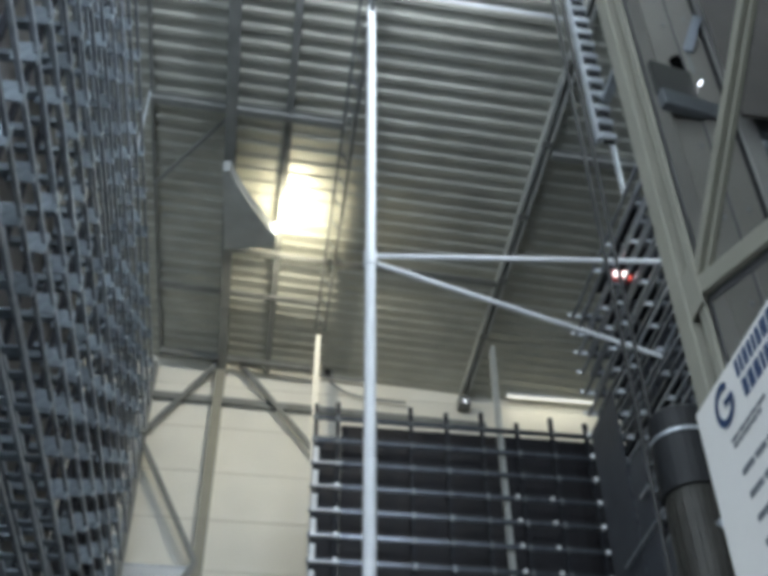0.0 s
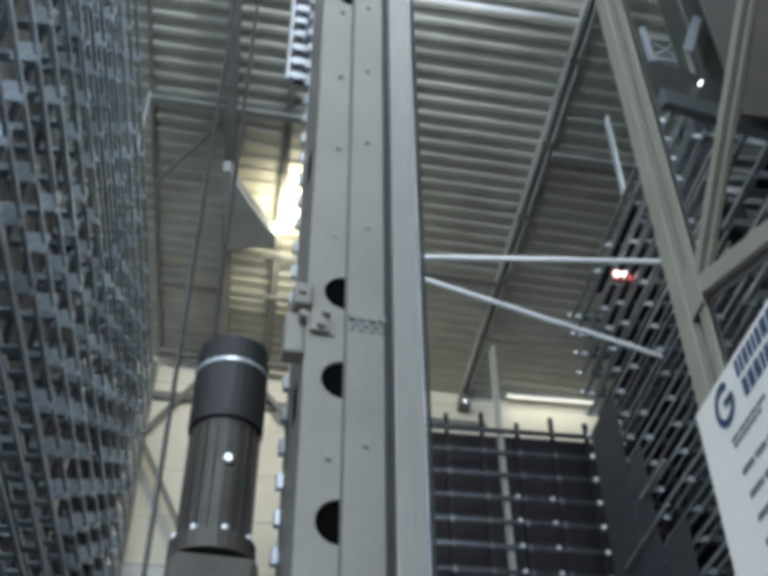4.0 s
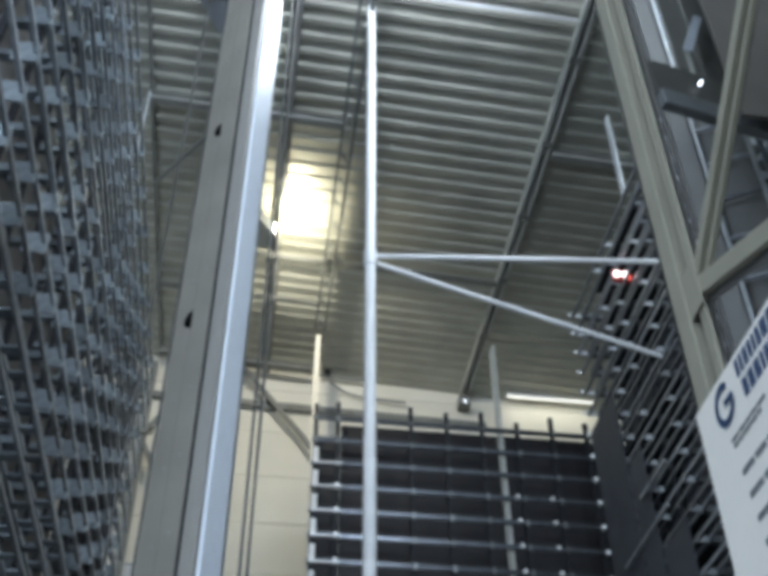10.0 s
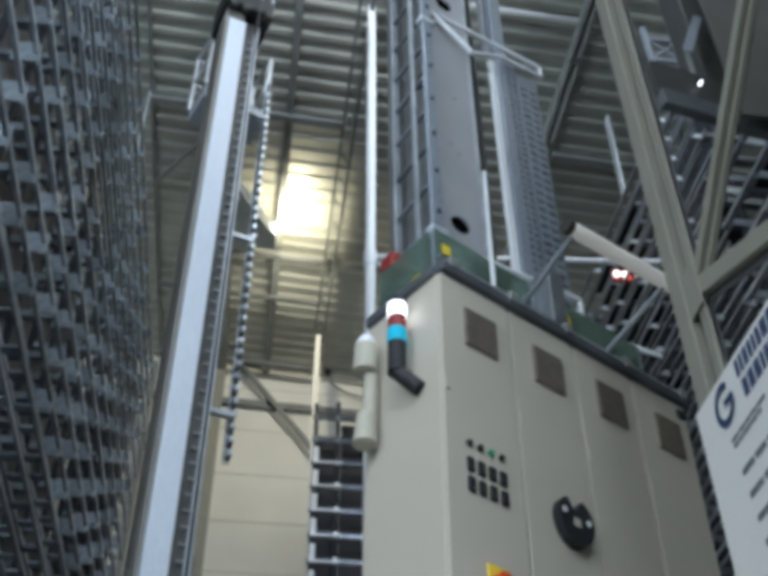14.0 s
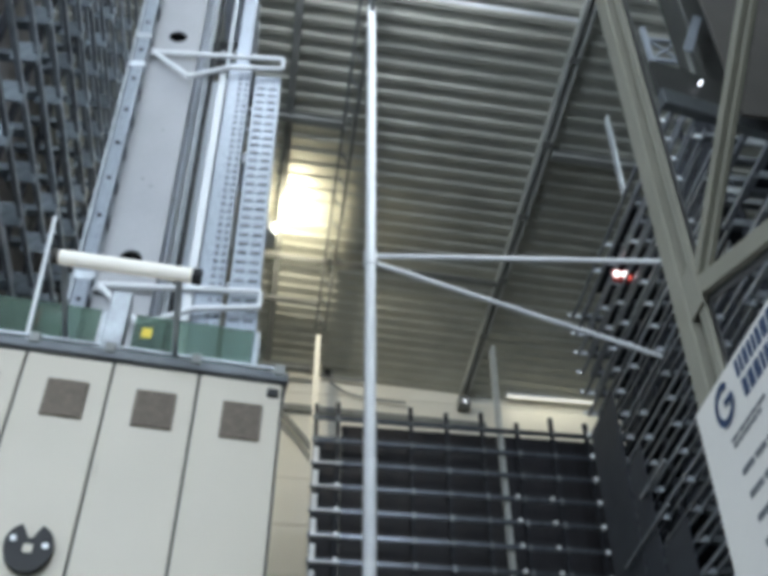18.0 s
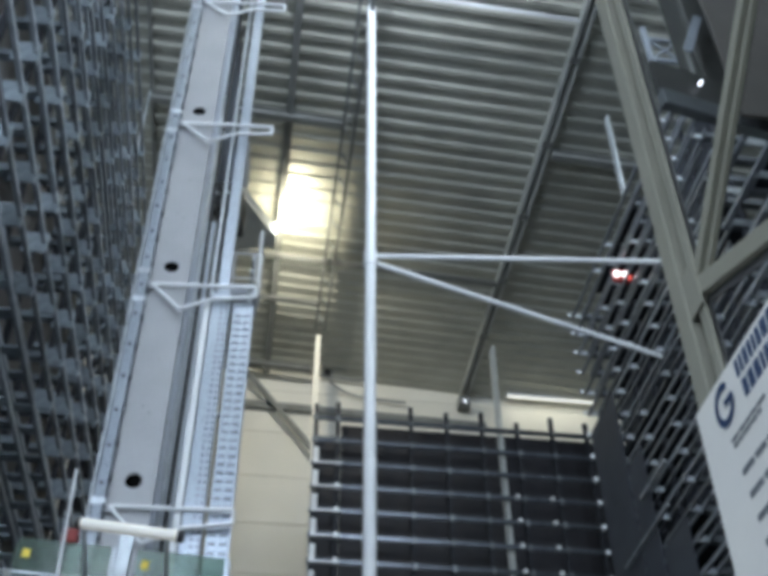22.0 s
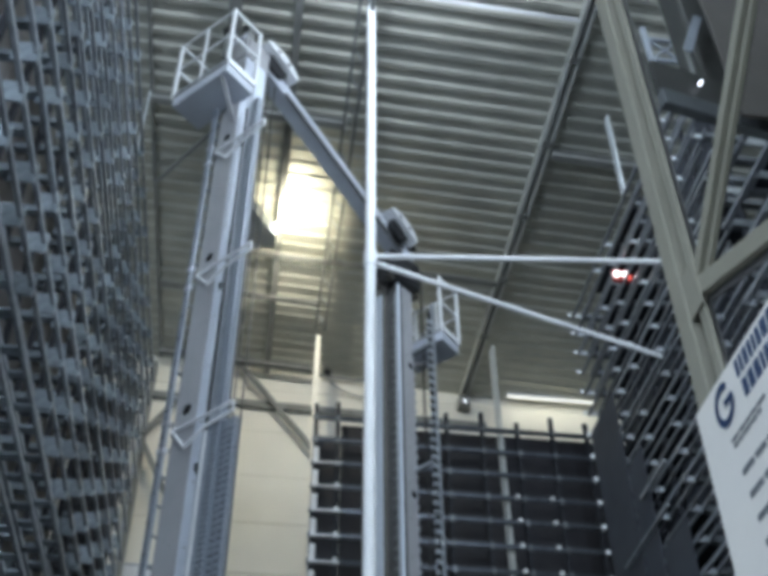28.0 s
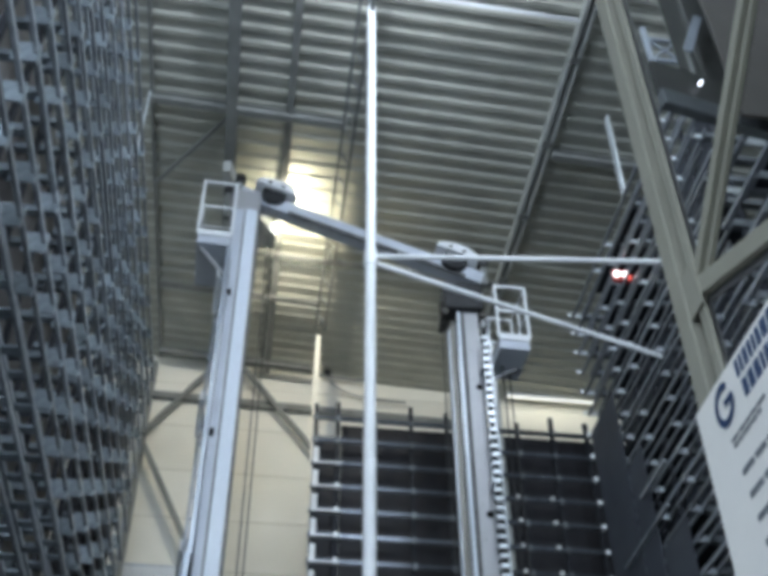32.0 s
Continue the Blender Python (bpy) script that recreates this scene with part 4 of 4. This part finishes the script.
    link = mesh_of(boxmesh(3.815, 3.925, -0.455, -0.405, 0.0, 0.06, 0.006), GALV_BRIGHT)
    z = 5.02
    while z < 10.2:
        part("link", link, None, ch).location = (0, 0, z)
        z += 0.14
    part("chain_rail", boxmesh(3.93, 3.95, -0.46, -0.40, 5.0, 10.5, 0.004), GALV_BRIGHT, ch)
    for h in (5.4, 7.6, 9.6):
        part("chain_bracket", boxmesh(3.80, 3.86, -0.43, -0.10, h, h + 0.05, 0.004), GALV, ch)
    # hoist motor
    mx, my = 4.09, 0.03
    mo = part("hoist_motor", rodmesh((mx, my, 1.727), (mx, my, 2.212), 0.122, 28), MOTOR, g, "dark vertical hoist motor with black fan cover")
    part("fan_cover", rodmesh((mx, my, 2.202), (mx, my, 2.449), 0.139, 28), BLACK, mo)
    part("fan_cap", rodmesh((mx, my, 2.464), (mx, my, 2.575), 0.139, 28, 0.133), BLACK, mo)
    part("fan_crown", rodmesh((mx, my, 2.575), (mx, my, 2.59), 0.133, 28, 0.118), BLACK, mo)
    part("band", rodmesh((mx, my, 2.449), (mx, my, 2.464), 0.142, 28), GALV_BRIGHT, mo)
    part("flange", rodmesh((mx, my, 1.668), (mx, my, 1.736), 0.15, 28), MOTOR, mo)
    part("gearbox", boxmesh(mx - 0.15, mx + 0.15, my - 0.15, my + 0.15, 1.067, 1.649, 0.03), MOTOR, mo)
    for k in range(20):
        a = 2 * math.pi * k / 20
        part("fin", barmesh((mx + 0.118 * math.cos(a), my + 0.118 * math.sin(a), 1.746), (mx + 0.118 * math.cos(a), my + 0.118 * math.sin(a), 2.183), 0.006, 0.026, up=(math.cos(a), math.sin(a), 0)), MOTOR, mo)
    for k in range(8):
        a = 2 * math.pi * k / 8 + 0.2
        part("flange_bolt", rodmesh((mx + 0.135 * math.cos(a), my + 0.135 * math.sin(a), 1.727), (mx + 0.135 * math.cos(a), my + 0.135 * math.sin(a), 1.756), 0.014, 8), GALV_BRIGHT, mo)
    part("eye_bolt", rodmesh((mx - 0.01, my + 0.115, 2.018), (mx - 0.01, my + 0.142, 2.018), 0.016, 10), GALV_BRIGHT, mo)
    part("motor_bracket", boxmesh(3.82, 4.05, -0.10, 0.14, 1.261, 1.552, 0.006), GALV, g)
    shift = Matrix.Translation((3.87, 0.14, 0)) @ pose(0, 0, 0, 0, 0, -6.0) @ Matrix.Translation((-3.63, -0.10, 0))
    moved = set()
    for top_part in set(g.children) - before:
        for ob in (top_part, *top_part.children_recursive):
            if ob.data.name not in moved:
                ob.data.transform(shift)
                moved.add(ob.data.name)
    # hoist ropes
    for rx, ry, zt in ((3.57, 0.02, 11.2), (3.505, 0.04, 11.2), (4.54, 0.07, 11.5), (4.40, -0.06, 11.5), (0.66, 0.0, 12.6), (0.74, -0.05, 12.6)):
        part("hoist_rope", rodmesh((rx, ry, F + 0.7), (rx, ry, zt), 0.010, 6), ROPE, g)
    # head beam
    part("head_beam", barmesh((0.02, 0.05, 13.10), (4.24, 0.11, 11.72), 0.24, 0.26, bevel=0.012), LITMAST, g)
    # dark strip along the beam's lower edge
    part("beam_lip", barmesh((0.95, -0.075, 12.66), (3.94, -0.025, 11.70), 0.02, 0.07), SEAM_AND_SHADE, g)

    def sheave(x, z, tilt):
        """A rounded light cover over a dark sheave."""
        m = Matrix.Translation((x, -0.06, z)) @ pose(0, 0, 0, 0, tilt, 0)
        bm = bmesh.new()
        pts = [(0.37 * math.cos(math.pi * k / 12), 0.19 * math.sin(math.pi * k / 12)) for k in range(13)]
        lo = [bm.verts.new(m @ Vector((u, -0.15, w))) for u, w in pts]
        hi = [bm.verts.new(m @ Vector((u, 0.17, w))) for u, w in pts]
        bm.faces.new(lo)
        bm.faces.new(hi[::-1])
        for k in range(len(lo)):
            j = (k + 1) % len(lo)
            bm.faces.new((lo[k], lo[j], hi[j], hi[k]))
        bmesh.ops.recalc_face_normals(bm, faces=bm.faces)
        cov = part("sheave_cover", bm, WHITEPAINT, g)
        # the cover's holes are black discs laid on it
        for u in (-0.14, 0.10):
            part("cover_hole", rodmesh(m @ Vector((u, -0.1505, 0.07)), m @ Vector((u, -0.153, 0.07)), 0.035, 14), VOID, cov)
        part("sheave", rodmesh(m @ Vector((0, -0.07, -0.08)), m @ Vector((0, 0.08, -0.08)), 0.21, 24), BLACK, g)

    sheave(0.71, 13.09, 20)
    sheave(3.78, 12.05, 20)
    for bx, by, zt in ((0.10, -0.06, 13.43), (-0.08, 0.16, 13.36)):
        part("roller_post", boxmesh(bx - 0.05, bx + 0.05, by - 0.05, by + 0.05, 12.6, zt, 0.006), STEELGREY, g)
        part("guide_roller", rodmesh((bx, by - 0.07, zt - 0.10), (bx, by + 0.07, zt - 0.10), 0.09, 16), BLACK, g)
    part("roller_post", boxmesh(4.22, 4.32, 0.0, 0.1, 11.6, 12.1, 0.006), STEELGREY, g)
    part("guide_roller", rodmesh((4.27, -0.03, 12.05), (4.27, 0.13, 12.05), 0.08, 16), BLACK, g)
    part("head_block", boxmesh(0.0, 0.48, -0.16, 0.22, 12.55, 13.0, 0.02), MAST, g)

    # maintenance platforms
    def platform(x0, x1, y0, y1, zf, high, inner):
        """inner: the x of the side that joins the mast, which has no rail."""
        pf = part("platform", boxmesh(x0, x1, y0, y1, zf - 0.04, zf, 0.006), MAST, g)
        outer = x0 if inner == x1 else x1
        for cx, cy in ((x0, y0), (x1, y0), (x0, y1), (x1, y1)):
            part("rail_post", boxmesh(cx - 0.022, cx + 0.022, cy - 0.022, cy + 0.022, zf, zf + high, 0.004), WHITEPAINT, pf)
        part("rail_post", boxmesh(outer - 0.015, outer + 0.015, (y0 + y1) / 2 - 0.015, (y0 + y1) / 2 + 0.015, zf, zf + high, 0.004), WHITEPAINT, pf)
        for hh in (0.5, 0.98):
            for cy in (y0, y1):
                part("rail", barmesh((x0, cy, zf + high * hh), (x1, cy, zf + high * hh), 0.035, 0.045), WHITEPAINT, pf)
            part("rail", barmesh((outer, y0, zf + high * hh), (outer, y1, zf + high * hh), 0.025, 0.03), WHITEPAINT, pf)
        part("toe_board", boxmesh(x0, x1, y0 - 0.024, y0 - 0.002, zf - 0.06, zf + 0.06, 0.004), WHITEPAINT, pf)
        part("toe_board", boxmesh(outer - 0.012, outer + 0.012, y0, y1, zf + 0.002, zf + 0.05, 0.004), GALV, pf)
        part("underframe", boxmesh(x0 + 0.004, x1 - 0.004, y0 + 0.004, y1 - 0.004, zf - 0.21, zf - 0.041, 0.01), LITMAST, pf)

    platform(-0.46, 0.07, -0.34, 0.70, 11.72, 1.20, 0.07)
    platform(4.26, 4.74, -0.49, 0.30, 10.08, 1.05, 4.26)
    part("platform_strut", barmesh((0.03, -0.06, 11.1), (-0.42, -0.22, 11.54), 0.05, 0.05), MAST, g)
    part("platform_strut", barmesh((4.09, 0.0, 9.5), (4.68, 0.0, 9.90), 0.05, 0.05), MAST, g)

    # control cabinets, at a slight angle to the masts
    before = set(g.children)
    z1 = 3.02
    z0 = z1 - 2.15
    ya, dw = 0.665, 0.3975
    cab = part("control_cabinet", boxmesh(-0.58, -0.10, ya - 4 * dw + 0.003, ya - 0.003, z0, z1 - 0.002, 0.006), CABINET, g, "row of four cream steel control cabinets")
    for k in range(4):
        y1 = ya - dw * k
        door = part("cabinet_door", boxmesh(-0.600, -0.582, y1 - dw + 0.006, y1 - 0.006, z0 + 0.03, z1 - 0.005, 0.004), CABINET, cab)
        yc = y1 - dw / 2 - 0.018
        part("seam", boxmesh(-0.585, -0.581, y1 - dw - 0.006, y1 - dw + 0.006, z0 + 0.03, z1 - 0.01), SEAM_AND_SHADE, cab)
        part("filter_grille", boxmesh(-0.612, -0.599, yc - 0.092, yc + 0.092, z1 - 0.342, z1 - 0.142, 0.004), FILTER, door, "grey-brown air filter grille")
        for s in range(10):
            part("slat", boxmesh(-0.617, -0.611, yc - 0.084, yc + 0.084, z1 - 0.334 + 0.0195 * s, z1 - 0.325 + 0.0195 * s), FILTER, door)
        part("door_hinge", boxmesh(-0.606, -0.599, y1 - 0.03, y1 - 0.012, z1 - 0.62, z1 - 0.56, 0.002), CABINET, door)
    # buttons, main switch and black hanger on the doors
    for r in range(3):
        for c in range(4):
            y = 0.545 - 0.055 * c
            zz = z1 - 0.845 - 0.085 * r
            if r == 0:
                part("button", rodmesh((-0.598, y, zz + 0.01), (-0.613, y, zz + 0.01), 0.014, 12), GREENLED if c == 2 else BLACK, cab)
            else:
                part("button", boxmesh(-0.613, -0.599, y - 0.017, y + 0.017, zz - 0.030, zz + 0.030, 0.004), BLACK, cab)
    part("switch_plate", boxmesh(-0.607, -0.597, 0.38, 0.49, z1 - 1.46, z1 - 1.31, 0.006), YELLOW, cab)
    part("main_switch", rodmesh((-0.600, 0.44, z1 - 1.38), (-0.645, 0.44, z1 - 1.38), 0.036, 16), ORANGE, cab)
    bm = bmesh.new()
    n = 28
    rim = []
    for k in range(n):
        a = 2 * math.pi * k / n
        rr = 0.092 * (1 + 0.06 * math.cos(a) * math.cos(a))
        tall = 1.28 if math.sin(a) < 0 else 1.05
        if abs(a - math.pi / 2) < 0.30:
            rr *= 0.30
        rim.append((rr * math.cos(a), rr * tall * math.sin(a)))
    f = [bm.verts.new((-0.640, 0.03 + y, z1 - 0.985 + z)) for y, z in rim]
    b2 = [bm.verts.new((-0.602, 0.03 + y, z1 - 0.985 + z)) for y, z in rim]
    bm.faces.new(f)
    bm.faces.new(b2[::-1])
    for k in range(n):
        j = (k + 1) % n
        bm.faces.new((f[k], f[j], b2[j], b2[k]))
    bmesh.ops.recalc_face_normals(bm, faces=bm.faces)
    hg = part("cable_hanger", bm, BLACK, cab, "black heart-shaped cable hanger")
    part("rivet", boxmesh(-0.6425, -0.640, 0.012, 0.048, z1 - 1.02, z1 - 0.985), CABINET, hg)
    for y, z in ((-0.035, -0.985), (0.095, -0.965)):
        part("rivet", rodmesh((-0.640, y, z1 + z), (-0.644, y, z1 + z), 0.013, 12), WHITEPAINT, hg)
    part("door_latch", boxmesh(-0.635, -0.600, 0.28, 0.31, z1 - 1.52, z1 - 1.38, 0.005), GALV, cab)
    part("door_latch", boxmesh(-0.616, -0.598, -0.905, -0.85, z1 - 0.085, z1 - 0.04, 0.005), BLACK, cab)
    # rim and tinted screens on the cabinets
    rim_part = part("top_rim", boxmesh(-0.625, -0.565, -0.945, 0.665, z1 + 0.002, z1 + 0.055, 0.006), RACKDARK, g, "grey steel channel along the cabinet top")
    part("top_rim", boxmesh(-0.565, -0.10, 0.625, 0.680, z1 + 0.002, z1 + 0.055, 0.006), RACKDARK, g)
    part("top_rim", boxmesh(-0.565, -0.10, -0.945, -0.89, z1 + 0.002, z1 + 0.055, 0.006), RACKDARK, g)
    part("rim_rail", boxmesh(-0.60, -0.585, -0.93, 0.66, z1 + 0.085, z1 + 0.10, 0.003), GALV, rim_part)
    for y in (-0.9, -0.5, -0.1, 0.25, 0.6):
        part("rim_bolt", boxmesh(-0.635, -0.58, y - 0.025, y + 0.025, z1 + 0.03, z1 + 0.09, 0.006), STEELGREY, rim_part)
    for y0, y1 in ((0.0, 0.60), (-0.76, -0.17)):
        sc = part("screen", boxmesh(-0.505, -0.499, y0, y1, z1 + 0.05, z1 + 0.38), GREENGLASS, g, "green tinted see-through screen")
        part("screen_frame", boxmesh(-0.51, -0.49, y0 - 0.012, y1 + 0.012, z1 + 0.045, z1 + 0.06), GALV, sc)
        part("sticker", boxmesh(-0.511, -0.507, y1 - 0.09, y1 - 0.04, z1 + 0.24, z1 + 0.30), YELLOW, sc)
        part("screen_post", boxmesh(-0.505, -0.485, y0 - 0.03, y0 - 0.012, z1 + 0.05, z1 + 0.38), GALV, sc)
    side = part("screen", boxmesh(-0.48, -0.12, 0.612, 0.618, z1 + 0.05, z1 + 0.36), GREENGLASS, g)
    part("sticker", boxmesh(-0.42, -0.36, 0.620, 0.623, z1 + 0.08, z1 + 0.14), YELLOW, side)
    part("screen", boxmesh(-0.48, -0.12, -0.80, -0.794, z1 + 0.05, z1 + 0.36), GREENGLASS, g)
    part("screen_bracket", boxmesh(-0.60, -0.47, -0.14, -0.04, z1 + 0.03, z1 + 0.44, 0.008), GALV, g)
    part("junction_box", boxmesh(-0.42, -0.25, 0.18, 0.30, z1 + 0.05, z1 + 0.40, 0.01), GALV, g)
    part("junction_box", boxmesh(-0.30, -0.12, -0.40, -0.20, z1 + 0.05, z1 + 0.34, 0.01), STEELGREY, g)
    angled = set(g.children) - before
    # work lamp over the cabinets
    wl = part("work_lamp", rodmesh((-0.90, 0.15, 3.325), (-0.90, -0.46, 3.265), 0.036, 14), TUBE, g, "white tubular work lamp")
    part("cap", rodmesh((-0.90, 0.18, 3.328), (-0.90, 0.15, 3.325), 0.038, 14), MOTOR, wl)
    part("cap", rodmesh((-0.90, -0.46, 3.265), (-0.90, -0.50, 3.261), 0.040, 14), BLACK, wl)
    part("lamp_arm", rodmesh((-0.50, 0.14, 3.16), (-0.90, 0.13, 3.31), 0.014, 8), GALV, wl)
    part("lamp_arm", rodmesh((-0.50, -0.38, 3.12), (-0.90, -0.40, 3.25), 0.014, 8), GALV, wl)
    part("antenna", rodmesh((-0.52, 0.31, z1 + 0.05), (-0.56, 0.33, z1 + 0.90), 0.011, 8), WHITEPAINT, g)
    before = set(g.children)
    # signal column and horn on the cabinet's end
    sx, sy, zs = -0.40, 0.735, 2.93
    sg = part("signal_column", rodmesh((sx, sy, zs - 0.155), (sx, sy, zs - 0.085), 0.040, 16), RED, g, "signal lamp column with white, red and blue segments")
    part("segment", rodmesh((sx, sy, zs - 0.085), (sx, sy, zs - 0.015), 0.042, 16), WHITELENS, sg)
    part("segment", rodmesh((sx, sy, zs - 0.225), (sx, sy, zs - 0.155), 0.042, 16), BLUELENS, sg)
    part("cap", rodmesh((sx, sy, zs - 0.015), (sx, sy, zs + 0.012), 0.043, 16), BLACK, sg)
    part("foot", rodmesh((sx, sy, zs - 0.38), (sx, sy, zs - 0.225), 0.039, 16), BLACK, sg)
    part("arm", rodmesh((sx, sy, zs - 0.37), (sx - 0.07, sy - 0.06, zs - 0.47), 0.033, 12), BLACK, sg)
    hx, zs = -0.19, 2.84
    hn = part("warning_horn", rodmesh((hx, 0.74, zs - 0.16), (hx, 0.74, zs - 0.02), 0.054, 20, 0.05), HORN, g, "beige capsule shaped warning horn")
    part("horn_cap", rodmesh((hx, 0.74, zs - 0.02), (hx, 0.74, zs + 0.03), 0.05, 20, 0.03), WHITEPAINT, hn)
    part("horn_stem", rodmesh((hx, 0.71, zs - 0.40), (hx, 0.71, zs - 0.16), 0.031, 12), HORN, hn)
    part("horn_bell", rodmesh((hx, 0.73, zs - 0.52), (hx, 0.73, zs - 0.38), 0.050, 20, 0.04), HORN, hn)
    angled |= set(g.children) - before
    swing = Matrix.Translation((-0.375, -0.10, 2.91)) @ pose(0, 0, 0, 1.2, 0, 5.5) @ Matrix.Translation((0.45, 0.13, -2.9))
    for top_part in angled:
        for ob in (top_part, *top_part.children_recursive):
            ob.data.transform(swing)
    # rescue winch beside the rear mast
    wi = part("rescue_winch", boxmesh(0.06, 0.18, 0.36, 0.48, 3.70, 3.82, 0.02), RED, g, "small red rescue winch")
    part("pulley", rodmesh((0.08, 0.42, 3.60), (0.16, 0.42, 3.50), 0.075, 18), BLACK, wi)
    part("winch_arm", boxmesh(0.08, 0.14, 0.18, 0.40, 3.76, 3.80), GALV, wi)
    part("cabinet_stand", boxmesh(-0.55, 0.02, -0.85, 0.60, F + 0.36, z0, 0.01), MAST, g)

    # bring the crane to size, with its feet on the floor
    size = Matrix.Translation((0, 0, -FLOOR)) @ Matrix.Scale(CRANE_SIZE, 4)
    done = set()
    for ob in g.children_recursive:
        ob.location = ob.location * CRANE_SIZE
        if ob.data.name not in done:
            ob.data.transform(size)
            done.add(ob.data.name)
    return g


def motions(g):
    walk(g, [(t, pose(x, y, FLOOR, 0, 0, a)) for t, x, y, a in CRANE_PATH])


the_crane = crane()
motions(the_crane)
